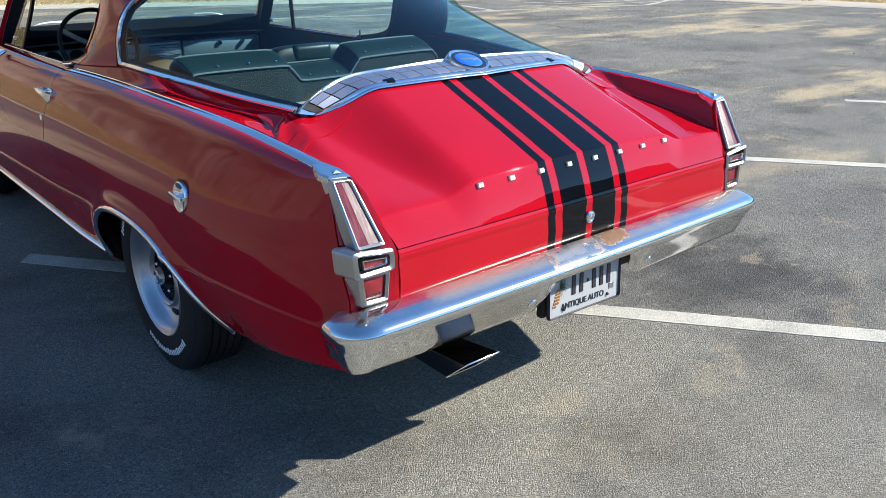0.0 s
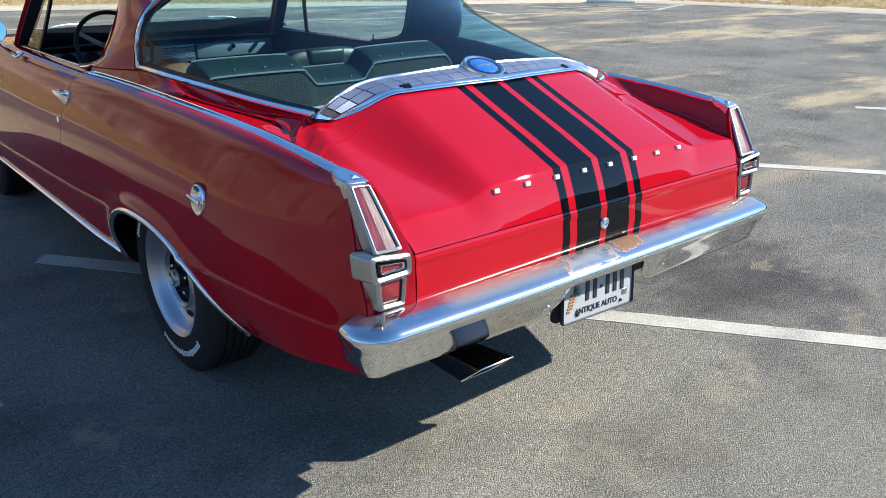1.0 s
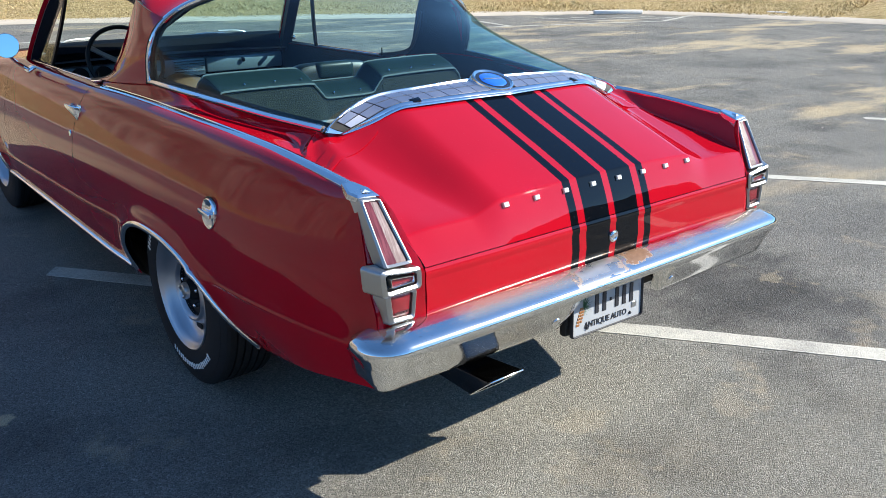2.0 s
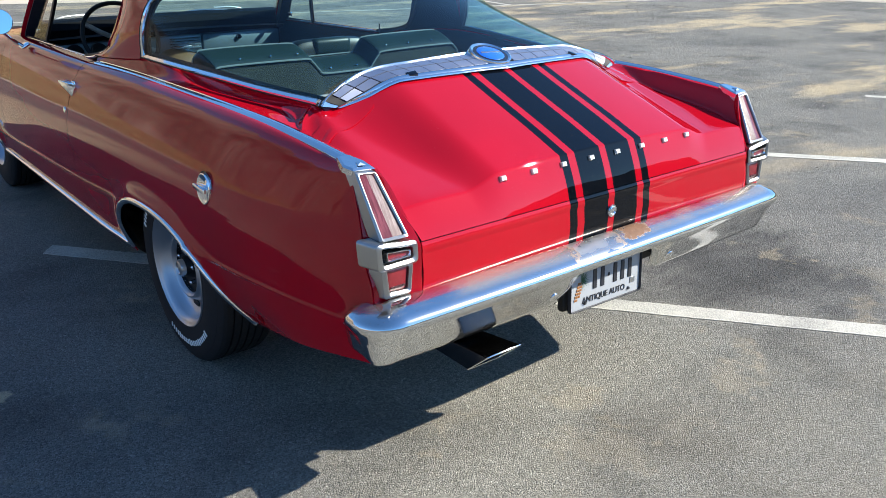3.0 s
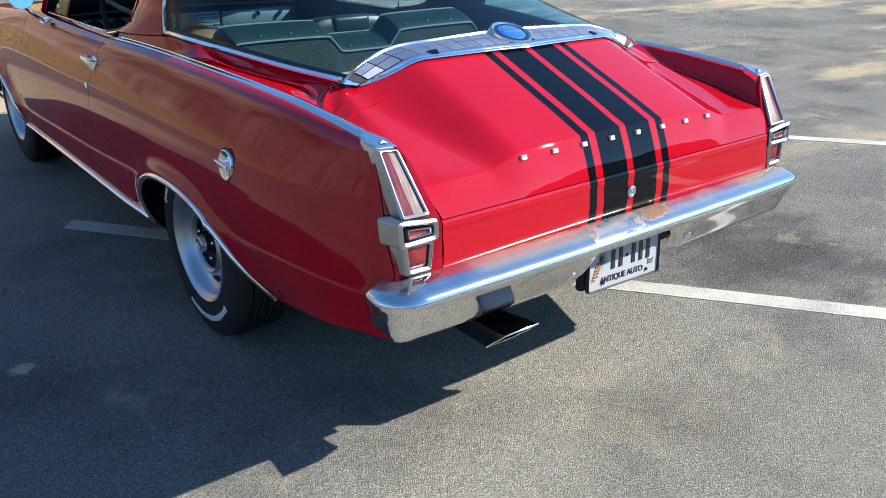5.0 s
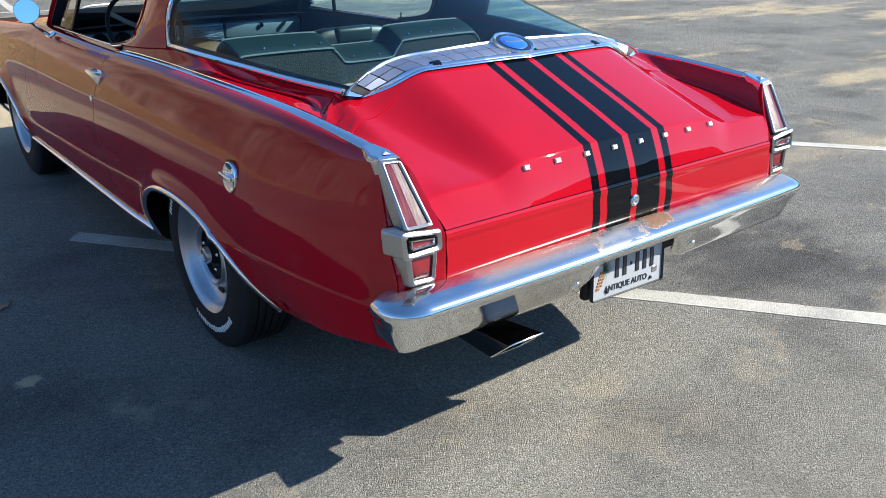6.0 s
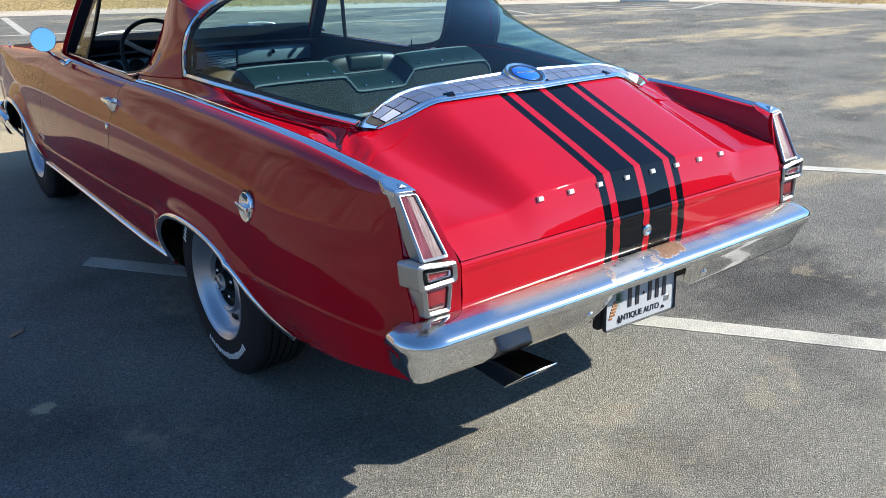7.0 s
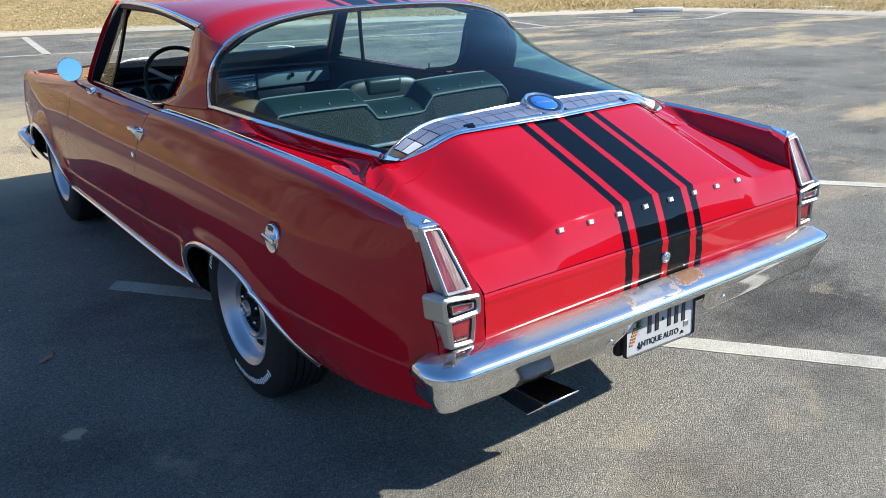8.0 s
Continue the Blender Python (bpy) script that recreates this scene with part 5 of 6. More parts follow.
def tail_light(s):
    light = new("tail_light")
    light.parent = car
    f = lambda pts: [(s * x, y, z) for x, y, z in pts]
    back = (0, 0.016, -0.005)
    # upper frame and lens
    upper = rounded(f([(0.771, 0.038, 0.898), (0.716, 0.037, 0.894), (0.687, -0.048, 0.750), (0.766, -0.049, 0.753)]), 0.005)
    hole = rounded(f([(0.762, 0.033, 0.889), (0.7235, 0.033, 0.886), (0.698, -0.046, 0.758), (0.757, -0.047, 0.760)]), 0.004)
    ring_mesh("upper_frame", upper, hole, (s * 0.006, 0.036, 0.004), (0, 0.005, -0.001), CAST_METAL, light, "upper chrome frame")
    sink_ = Vector((0, 0.003, -0.001))
    ot, it, ib, ob = [Vector(p) + sink_ for p in f([(0.764, 0.034, 0.890), (0.7215, 0.034, 0.887), (0.696, -0.046, 0.756), (0.759, -0.047, 0.758)])]
    mt, mb = Vector((s * 0.745, 0.033, 0.8895)), Vector((s * 0.730, -0.0475, 0.757))
    for name, quad, mat, label in (("upper_lens", (ot, mt, mb, ob), LENS_PINK, "faded red half of the upper lens"), ("clear_strip", (mt, it, ib, mb), LENS_CLEAR, "pale half of the upper lens")):
        bm = bmesh.new()
        a, b, c, d = quad
        n_ = 14
        vs = [[bm.verts.new(a.lerp(d, k / n_).lerp(b.lerp(c, k / n_), u / 4)) for u in range(5)] for k in range(n_ + 1)]
        for k in range(n_):
            for u in range(4):
                bm.faces.new((vs[k][u], vs[k][u + 1], vs[k + 1][u + 1], vs[k + 1][u]))
        part(name, bm, mat, light, label)
    # the box in the middle
    face = rounded(f([(0.786, -0.060, 0.754), (0.670, -0.057, 0.741), (0.671, -0.061, 0.689), (0.782, -0.063, 0.689)]), 0.012, 5)
    hole = rounded(f([(0.772, -0.060, 0.742), (0.683, -0.058, 0.730), (0.684, -0.061, 0.702), (0.769, -0.063, 0.702)]), 0.009, 5)
    ring_mesh("middle_frame", face, hole, (s * 0.025, 0.042, 0.008), (0, 0.020, 0), CAST_METAL, light, "heavy cast chrome box round the reflector")
    plate_mesh("middle_backing", [p + Vector((0, 0.018, 0)) for p in hole], (0, -0.001, 0), DARK_CHROME, light)
    small = rounded(f([(0.762, -0.060, 0.734), (0.691, -0.057, 0.727), (0.692, -0.059, 0.708), (0.760, -0.061, 0.708)]), 0.004)
    smallh = rounded(f([(0.757, -0.061, 0.7295), (0.697, -0.058, 0.722), (0.698, -0.060, 0.713), (0.755, -0.062, 0.713)]), 0.003)
    ring_mesh("reflector_frame", small, smallh, (0, 0.02, 0), (0, 0.006, 0), CHROME, light)
    plate_mesh("reflector", [p + Vector((0, 0.004, 0)) for p in smallh], (0, -0.002, 0), LENS, light, "small red reflector")
    # lower frame and lens
    low = rounded(f([(0.769, -0.053, 0.694), (0.680, -0.052, 0.690), (0.690, -0.055, 0.614), (0.763, -0.055, 0.617)]), 0.007)
    hole = rounded(f([(0.755, -0.055, 0.686), (0.692, -0.054, 0.682), (0.700, -0.057, 0.628), (0.750, -0.057, 0.631)]), 0.005)
    ring_mesh("lower_frame", low, hole, (s * 0.011, 0.034, -0.002), (0, 0.012, 0), CAST_METAL, light, "lower chrome frame")
    plate_mesh("lower_lens", [p + Vector((0, 0.007, 0)) for p in hole], (0, -0.004, 0), LENS, light, "red lower lens with raised markings")
    bm = bmesh.new()
    for k in range(5):
        x = s * (0.742 - 0.008 * k)
        box(bm, (x - 0.003, -0.0575, 0.638), (x + 0.003, -0.0535, 0.643))
    part("lens_marks", bm, LENS_CLEAR, light, "row of small raised marks")
    # chrome cap on top of the fender end
    bm = bmesh.new()
    ring_top = f([(0.779, 0.072, 0.903), (0.773, 0.040, 0.899), (0.742, 0.037, 0.8995), (0.714, 0.038, 0.895), (0.718, 0.075, 0.905), (0.735, 0.122, 0.914), (0.763, 0.122, 0.914)])
    rim_v = [bm.verts.new(p) for p in ring_top]
    low_v = [bm.verts.new(Vector(p) + Vector((0, 0.006, -0.013))) for p in ring_top]
    in_v = [bm.verts.new(Vector(p).lerp(Vector((s * 0.746, 0.074, 0.906)), 0.16) + Vector((0, 0, 0.0035))) for p in ring_top]
    n_ = len(ring_top)
    for k in range(n_):
        j = (k + 1) % n_
        bm.faces.new((rim_v[k], rim_v[j], low_v[j], low_v[k]))
        bm.faces.new((in_v[k], in_v[j], rim_v[j], rim_v[k]))
    bm.faces.new(in_v)
    # the small raised wedge on its top
    w0, w1, w2, w3 = [bm.verts.new(p) for p in f([(0.752, 0.052, 0.9055), (0.731, 0.050, 0.9045), (0.742, 0.076, 0.9105), (0.742, 0.056, 0.9115)])]
    for q in ((w0, w1, w3), (w1, w2, w3), (w2, w0, w3)):
        bm.faces.new(q)
    part("fender_end_cap", bm, CHROME_DULL, light, "chrome cap on the fender end", 20)
    tagged(light, "tall red tail light in a cast chrome frame")


tail_light(-1)
tail_light(1)

# ---- rear bumper


def bumper_base():
    pts = []
    for i in range(33):
        x = -0.745 + 1.475 * i / 32
        pts.append((Vector((x, -0.046 - 0.012 * (1 - (x / 0.745) ** 2), 0)), Vector((0.03 * x, -1, 0)).normalized()))
    arc = [(Vector((0.728 + 0.008 * math.sin(a), -0.038 - 0.008 * math.cos(a), 0)), Vector((math.sin(a), -math.cos(a), 0))) for a in [radians(90) * k / 14 for k in range(1, 15)]]
    arc += [(Vector((0.736 - 0.002 * k, -0.038 + 0.016 * k, 0)), Vector((1, 0.02 * k, 0)).normalized()) for k in range(1, 4)]
    left = [(Vector((-p.x - 0.020, p.y, 0)), Vector((-n.x, n.y, 0))) for p, n in reversed(arc)]
    return left + pts + arc


BUMPER = [(0.004, 0.595), (0.004, 0.606), (0.010, 0.6110), (0.020, 0.6105), (0.034, 0.6070), (0.050, 0.6005), (0.066, 0.5935), (0.077, 0.587), (0.083, 0.580), (0.085, 0.573), (0.083, 0.565), (0.076, 0.554), (0.066, 0.538), (0.055, 0.518), (0.045, 0.497), (0.035, 0.477), (0.026, 0.465), (0.018, 0.461), (0.012, 0.463), (0.010, 0.470)]


def bumper():
    rows = []
    base = bumper_base()
    dense = []
    for i in range(len(base) - 1):
        dense += [(base[i][0].lerp(base[i + 1][0], t), base[i][1].lerp(base[i + 1][1], t).normalized()) for t in (0, 0.5)]
    dense.append(base[-1])
    for p, n in dense:
        cut = 1 - step(0.150, 0.215, abs(p.x + 0.02))
        side = abs(n.x) ** 1.5
        tip = float(step(-0.012, 0.012, p.y))
        row = []
        for o, z in BUMPER:
            if z < 0.56:
                z = z + (0.550 + (z - 0.44) * 0.08 - z) * cut
                o = o + (0.066 - o) * cut * 0.8
            low = min(1.0, max(0.0, (0.573 - z) / 0.112))
            # the flank stands steeper than the rear face and reaches further forward at its foot
            o = o + (0.082 - 0.044 * low - o) * side * low
            z = 0.53 + (z - 0.53) * (1 - (0.10 if z > 0.53 else 0.0) * side)
            if z > 0.56:
                z -= 0.012 * tip * (z - 0.56) / 0.05
                o *= 1 - 0.12 * tip
            row.append((p.x + n.x * o, p.y + n.y * o + 0.050 * tip * low, z))
        rows.append(row)
    return rows


rear_bumper = grid("rear_bumper", bumper(), CHROME_OLD, car, "chrome rear bumper with rust and peeling on its top", thick=0.004, flip=True, angle=100, rim=False)
for x in (-0.264, 0.224):
    bm = bmesh.new()
    bmesh.ops.create_uvsphere(bm, u_segments=16, v_segments=8, radius=0.0145, matrix=Matrix.Translation((x, -0.1075, 0.499)) @ Matrix.Rotation(radians(27), 4, "X") @ Matrix.Diagonal((1, 0.34, 1, 1)))
    part("bumper_bolt", bm, CHROME_DULL, rear_bumper, "domed chrome bumper bolt")
bm = bmesh.new()
box(bm, (-0.70, -0.04, 0.475), (-0.24, 0.02, 0.59), 0.01)
box(bm, (0.24, -0.04, 0.475), (0.70, 0.02, 0.59), 0.01)
box(bm, (-0.26, -0.04, 0.565), (0.26, 0.02, 0.59), 0.01)
part("bumper_bar", bm, DARK, car)

# ---- number plate hanging in the gap of the bumper
plate = new("number_plate")
plate.parent = car
plate.location = (-0.024, -0.078, 0.486)
plate.rotation_euler = (radians(-4), radians(1.6), 0)
bm = bmesh.new()
box(bm, (-0.150, -0.002, -0.075), (0.150, 0.002, 0.075), 0.0018, 1)
part("plate_sheet", bm, PLATE_WHITE, plate, "white enamelled plate")
frame_o = rounded([(-0.152, -0.004, -0.077), (0.152, -0.004, -0.077), (0.152, -0.004, 0.077), (-0.152, -0.004, 0.077)], 0.012)
frame_i = rounded([(-0.1475, -0.004, -0.0725), (0.1475, -0.004, -0.0725), (0.1475, -0.004, 0.0725), (-0.1475, -0.004, 0.0725)], 0.010)
ring_mesh("plate_frame", frame_o, frame_i, (0, 0.007, 0), (0, 0.004, 0), PLATE_INK, plate, "thin dark plate frame")
for k, (x, w) in enumerate(((-0.048, 0.016), (-0.016, 0.016), (0.011, 0.008), (0.038, 0.016), (0.070, 0.016), (0.102, 0.016))):
    bm = bmesh.new()
    h = 0.029 if w > 0.01 else 0.005
    box(bm, (x - w / 2, -0.0045, 0.005 - h), (x + w / 2, -0.0015, 0.005 + h), 0.0012, 1)
    part("number_bar", bm, PLATE_INK, plate, "dark bar")
lettering("plate_wording", "ANTIQUE AUTO", 0.0245, PLATE_INK, plate, Matrix.Translation((-0.008, -0.0032, -0.050)) @ Matrix.Rotation(radians(90), 4, "X"), "dark capitals along the foot of the plate")
bm = bmesh.new()
box(bm, (0.104, -0.004, -0.044), (0.126, -0.0015, -0.026), 0.001, 1)
part("plate_sticker", bm, GREY_METAL, plate, "small grey year sticker")
rng = random.Random(3)
bm = bmesh.new()
for k in range(44):
    a = radians(rng.uniform(-80, 95))
    r = rng.uniform(0.022, 0.042)
    c = Vector((-0.104, 0, 0.010))
    d = Vector((math.cos(a), 0, math.sin(a)))
    s = Vector((-d.z, 0, d.x)) * 0.0011
    tip = c + d * r
    vs = [bm.verts.new(Vector((v.x, -0.0034, v.z))) for v in (c - s, c + s, tip)]
    bm.faces.new(vs)
part("pine_needles", bm, PINE_GREEN, plate, "green pine needles printed on the plate")
bm = bmesh.new()
for r in range(6):
    for c in range(2 if r in (0, 5) else 3):
        x = -0.118 + 0.007 * c - 0.003 * r + 0.004
        z = 0.004 - 0.009 * r
        box(bm, (x - 0.004, -0.0038, z - 0.0045), (x + 0.0035, -0.0020, z + 0.003), 0.001, 1)
part("pine_cone", bm, CONE_BROWN, plate, "brown pine cone printed on the plate")
for x in (-0.088, 0.098):
    bm = bmesh.new()
    bmesh.ops.create_cone(bm, cap_ends=True, segments=12, radius1=0.0055, radius2=0.004, depth=0.005, matrix=Matrix.Translation((x, -0.004, -0.058)) @ Matrix.Rotation(radians(90), 4, "X"))
    part("plate_screw", bm, PLATE_INK, plate)
tagged(plate, "white vintage number plate with a pine cone picture")
bm = bmesh.new()
box(bm, (-0.185, -0.070, 0.415), (-0.150, -0.045, 0.52), 0.008)
box(bm, (-0.165, -0.070, 0.43), (0.12, -0.055, 0.50), 0.006)
part("plate_bracket", bm, DARK, car, "dark plate bracket")

# ---- exhaust with a flat rectangular tip
exhaust = new("exhaust")
exhaust.parent = car
tip_rows = []
for t in (0.0, 0.3, 0.7, 1.0):
    yt, yb = 0.10 - 0.228 * t, 0.10 - 0.150 * t
    w, zt, zb = 0.046 + 0.011 * t, 0.402 + 0.013 * t, 0.352 - 0.004 * t
    c = -0.468 + 0.012 * t
    tip_rows.append(rounded([(c - w, yt, zt), (c + w, yt, zt), (c + w, yb, zb), (c - w, yb, zb)], 0.007, 3))
grid("exhaust_tip", tip_rows, SMOKED_CHROME, exhaust, "flat polished dark chrome rectangular tip", thick=0.003, closed=True, flip=True, rim=False)
sweep("tip_lip", [p + Vector((0, -0.001, 0)) for p in tip_rows[-1]], tube(0.0024, 6), CHROME, exhaust, "bright rolled lip", closed=True, up=(0, 1, 0.3))
inner = [[(p - sum(r, Vector()) / len(r)) * 0.94 + sum(r, Vector()) / len(r) for p in r] for r in tip_rows[:3]]
grid("tip_inside", inner, DARK, exhaust, closed=True)
bm = bmesh.new()
box(bm, (-0.50, 0.03, 0.395), (-0.43, 0.10, 0.43), 0.006)
part("exhaust_hanger", bm, DARK, exhaust)
pipe = bent([(-0.462, 0.14, 0.365), (-0.46, 0.30, 0.35), (-0.43, 0.6, 0.38), (-0.42, 1.2, 0.46), (-0.35, 1.7, 0.30), (-0.3, 3.2, 0.28)], 8)
sweep("exhaust_pipe", pipe, tube(0.026, 12), GREY_METAL, exhaust)
tagged(exhaust, "exhaust pipe with a flat chrome tip")

# ---- underside
bm = bmesh.new()
box(bm, (-0.70, 1.55, 0.25), (0.70, 4.45, 0.32), 0.03)
box(bm, (-0.46, 0.16, 0.36), (0.46, 1.6, 0.50), 0.03)
box(bm, (-0.74, 0.12, 0.44), (0.74, 0.66, 0.50), 0.02)
part("underbody", bm, DARK, car, "black underbody")
bm = bmesh.new()
bmesh.ops.create_cone(bm, cap_ends=True, segments=16, radius1=0.045, radius2=0.045, depth=1.3, matrix=Matrix.Translation((0, AXLE_R, 0.325)) @ Matrix.Rotation(radians(90), 4, "Y"))
part("rear_axle", bm, DARK, car)

# ---- wheels
R_TYRE = 0.335


def tyre_profile():
    # (along the axle, radius), from the outer bead over the tread to the inner bead; outside is at -0.105
    return [(-0.092, 0.196), (-0.101, 0.204), (-0.106, 0.222), (-0.1085, 0.250), (-0.1065, 0.280), (-0.100, 0.305), (-0.0985, 0.3065), (-0.095, 0.318), (-0.088, 0.3285), (-0.080, 0.3325)]


def wheel(name_label, at, turn):
    w = new("wheel")
    w.parent = car
    half = tyre_profile()
    tread = [(-0.078, 0.334)]
    for c in (-0.055, -0.027, 0.0, 0.027, 0.055):
        tread += [(c - 0.0035, R_TYRE), (c - 0.0030, R_TYRE - 0.009), (c + 0.0030, R_TYRE - 0.009), (c + 0.0035, R_TYRE)]
    tread += [(0.078, 0.334)]
    prof = half + tread + [(-a, r) for a, r in reversed(half)]
    lathe("tyre", prof, RUBBER, w, "black tyre with worn road dust", steps=72, angle=28)
    # sipes across the tread blocks
    bm = bmesh.new()
    for k in range(60):
        for c, o in ((-0.0685, 0.0), (-0.041, 0.5), (-0.0135, 0.25), (0.0135, 0.7), (0.041, 0.1), (0.0685, 0.6)):
            a = 2 * math.pi * (k + o) / 60
            m = Matrix.Rotation(a, 4, "X") @ Matrix.Translation((c, 0, R_TYRE + 0.0006)) @ Matrix.Rotation(0.35, 4, "Z")
            vs = [bm.verts.new(m @ Vector(p)) for p in ((-0.009, -0.0012, 0), (0.009, -0.0012, 0), (0.009, 0.0012, 0), (-0.009, 0.0012, 0))]
            bm.faces.new(vs)
    part("tread_sipes", bm, SEAL, w)
    lathe("rim", [(-0.094, 0.192), (-0.102, 0.199), (-0.106, 0.203), (-0.103, 0.206), (-0.098, 0.203), (-0.100, 0.197), (-0.095, 0.190), (-0.080, 0.181), (-0.060, 0.172), (-0.048, 0.158), (-0.044, 0.140), (-0.050, 0.126), (-0.066, 0.118), (-0.076, 0.112), (-0.078, 0.104), (-0.072, 0.097), (-0.058, 0.092)], RIM_SILVER, w, "silver dished road wheel", steps=64, angle=50)
    lathe("wheel_centre", [(-0.064, 0.094), (-0.052, 0.090), (-0.050, 0.060), (-0.052, 0.042), (-0.080, 0.034), (-0.080, 0.0)], SEAL, w, "black painted wheel centre", steps=40)
    lathe("rim_back", [(0.09, 0.195), (0.02, 0.185), (-0.03, 0.178)], DARK, w, steps=40)
    lathe("hub_cap", [(-0.048, 0.030), (-0.088, 0.029), (-0.096, 0.026), (-0.098, 0.020), (-0.094, 0.017), (-0.097, 0.0)], GREY_METAL, w, "domed metal hub cap", steps=28)
    for k in range(5):
        a = 2 * math.pi * k / 5 + 0.4
        bm = bmesh.new()
        bmesh.ops.create_cone(bm, cap_ends=True, segments=6, radius1=0.008, radius2=0.007, depth=0.018, matrix=Matrix.Translation((-0.060, 0.058 * math.cos(a), 0.058 * math.sin(a))) @ Matrix.Rotation(radians(-90), 4, "Y"))
        bmesh.ops.create_uvsphere(bm, u_segments=10, v_segments=6, radius=0.007, matrix=Matrix.Translation((-0.069, 0.058 * math.cos(a), 0.058 * math.sin(a))))
        part("wheel_nut", bm, CHROME, w)
    for k in range(5):
        a = 2 * math.pi * (k + 0.5) / 5
        bm = bmesh.new()
        box(bm, (-0.052, -0.022, -0.012), (-0.040, 0.022, 0.012), 0.005, m=Matrix.Rotation(a, 4, "X") @ Matrix.Translation((0, 0, 0.140)))
        part("wheel_slot", bm, DARK, w, "dark slot in the wheel")
    # raised white maker's and model words, as plain bars
    for a0, count, gap in ((129, 20, 3.85), (291, 12, 4.0)):
        for k in range(count):
            a = radians(a0 + gap * k)
            bm = bmesh.new()
            tall = 0.019 if k % 5 else 0.025
            m = Matrix.Rotation(a, 4, "X") @ Matrix.Translation((-0.1078, 0, 0.262))
            box(bm, (-0.0018, -0.0046, -tall / 2), (0.002, 0.0046, tall / 2), 0.001, 1, m=m @ Matrix.Rotation(0.06, 4, "Y"))
            part("sidewall_bar", bm, WHITE_INK, w, "raised white bar on the sidewall")
    w.location = at
    w.rotation_euler = (turn, 0, 0 if at[0] < 0 else math.pi)
    return tagged(w, name_label)


wheel_label = "silver dished wheel with a raised-white-letter tyre"
wheel(wheel_label, (-0.706, AXLE_R, 0.331), 0.0)
wheel(wheel_label, (0.706, AXLE_R, 0.331), 0.5)
wheel(wheel_label, (-0.700, AXLE_F, 0.331), 2.2)
wheel(wheel_label, (0.700, AXLE_F, 0.331), 1.1)

# ---- door mirror
mirror = new("door_mirror")
mirror.parent = car
mirror.location = (-0.903, 2.66, 1.034)
lathe("mirror_shell", [(0.026, 0.0), (0.022, 0.026), (0.010, 0.048), (0.0, 0.054), (-0.003, 0.054), (-0.004, 0.0515)], CHROME, mirror, steps=40)
lathe("mirror_glass", [(-0.002, 0.052), (-0.0021, 0.0)], MIRROR, mirror, "round mirror glass showing the sky", steps=40)
mirror.rotation_euler = (0, radians(9), radians(68))
stem = bent([(-0.895, 2.69, 0.99), (-0.86, 2.71, 0.955), (-0.812, 2.73, 0.918)], 5)
sweep("mirror_stem", stem, tube(0.007, 8), CHROME, car, "chrome mirror stem")
bm = bmesh.new()
box(bm, (-0.02, -0.045, -0.006), (0.02, 0.03, 0.006), 0.005, m=Matrix.Translation((-0.805, 2.74, 0.918)) @ Matrix.Rotation(radians(-30), 4, "Y"))
part("mirror_foot", bm, CHROME, car)
tagged(mirror, "round chrome door mirror")

# ---- inside
bm = bmesh.new()
box(bm, (-0.68, 1.3, 0.33), (0.68, 3.3, 0.36), 0.01)
part("cabin_floor", bm, CARPET, car, "dark carpeted cabin floor")
floor_rows = [[(x * f, y, z) for x in (-0.62, -0.3, 0.0, 0.3, 0.62)] for y, z, f in ((0.52, 0.93, 0.92), (0.60, 0.82, 0.98), (0.75, 0.76, 1.02), (1.0, 0.74, 1.05), (1.34, 0.72, 1.05))]
grid("cargo_floor", floor_rows, CARPET, car, "dark green carpeted load floor", thick=0.02)
bar = bent([(-0.50, 0.82, 0.905), (-0.2, 0.80, 0.912), (0.2, 0.80, 0.912), (0.5, 0.82, 0.905)], 8)
grid("cargo_divider", [[(x, 0.80 + dy, z) for x in (-0.56, -0.3, 0, 0.3, 0.56)] for dy, z in ((0.0, 0.75), (0.01, 0.90))], CARPET, car, thick=0.015)
sweep("cargo_rail", bar, half_round(0.014, 0.007), PIPING, car, "thin bright rail on the load floor")


def hump_line(side):
    pts = [(0.556, 0.84), (0.556, 0.915), (0.535, 0.950), (0.49, 0.962), (0.19, 0.959), (0.150, 0.946), (0.122, 0.916), (0.100, 0.899), (0.0, 0.897)]
    line = [(side * x, z) for x, z in pts]
    return line


top_line = [Vector((x, 0, z)) for x, z in hump_line(-1)] + [Vector((x, 0, z)) for x, z in reversed(hump_line(1)[:-1])]
top_line = bent(top_line, 5)
seat = new("rear_seat")
seat.parent = car
rows = []
for dz, y in ((1.0, 1.290), (0.0, 1.290)):
    rows.append([Vector((p.x, 1.28 + (0.0 if dz == 0 else -0.08), p.z if dz == 0 else 0.73)) for p in top_line])
grid("seat_back_carpet", rows, CARPET, seat, "carpeted back of the rear seat", flip=True)
rows = []
for o, y in ((0.0, 1.277), (0.006, 1.282), (0.022, 1.315), (0.036, 1.355), (0.043, 1.385), (0.043, 1.40), (0.036, 1.415), (-0.06, 1.46), (-0.35, 1.50)):
    rows.append([Vector((p.x * (1 + o * 0.2), y, max(0.5, p.z + o))) for p in top_line])
grid("seat_back", rows, VINYL, seat, "dark green vinyl backrest with two raised humps", flip=True)
sweep("seat_trim", [Vector((p.x, 1.271, p.z - 0.002)) for p in top_line], tube(0.0036, 6), PIPING, seat, "thin bright piping along the seat back", up=(0, 1, 0))
sweep("seat_ridge_piping", [Vector((p.x * 1.009, 1.405, p.z + 0.044)) for p in top_line if p.z > 0.90], tube(0.0028, 6), PIPING, seat, "fine bright piping along the top ridge", up=(0, 1, 0))
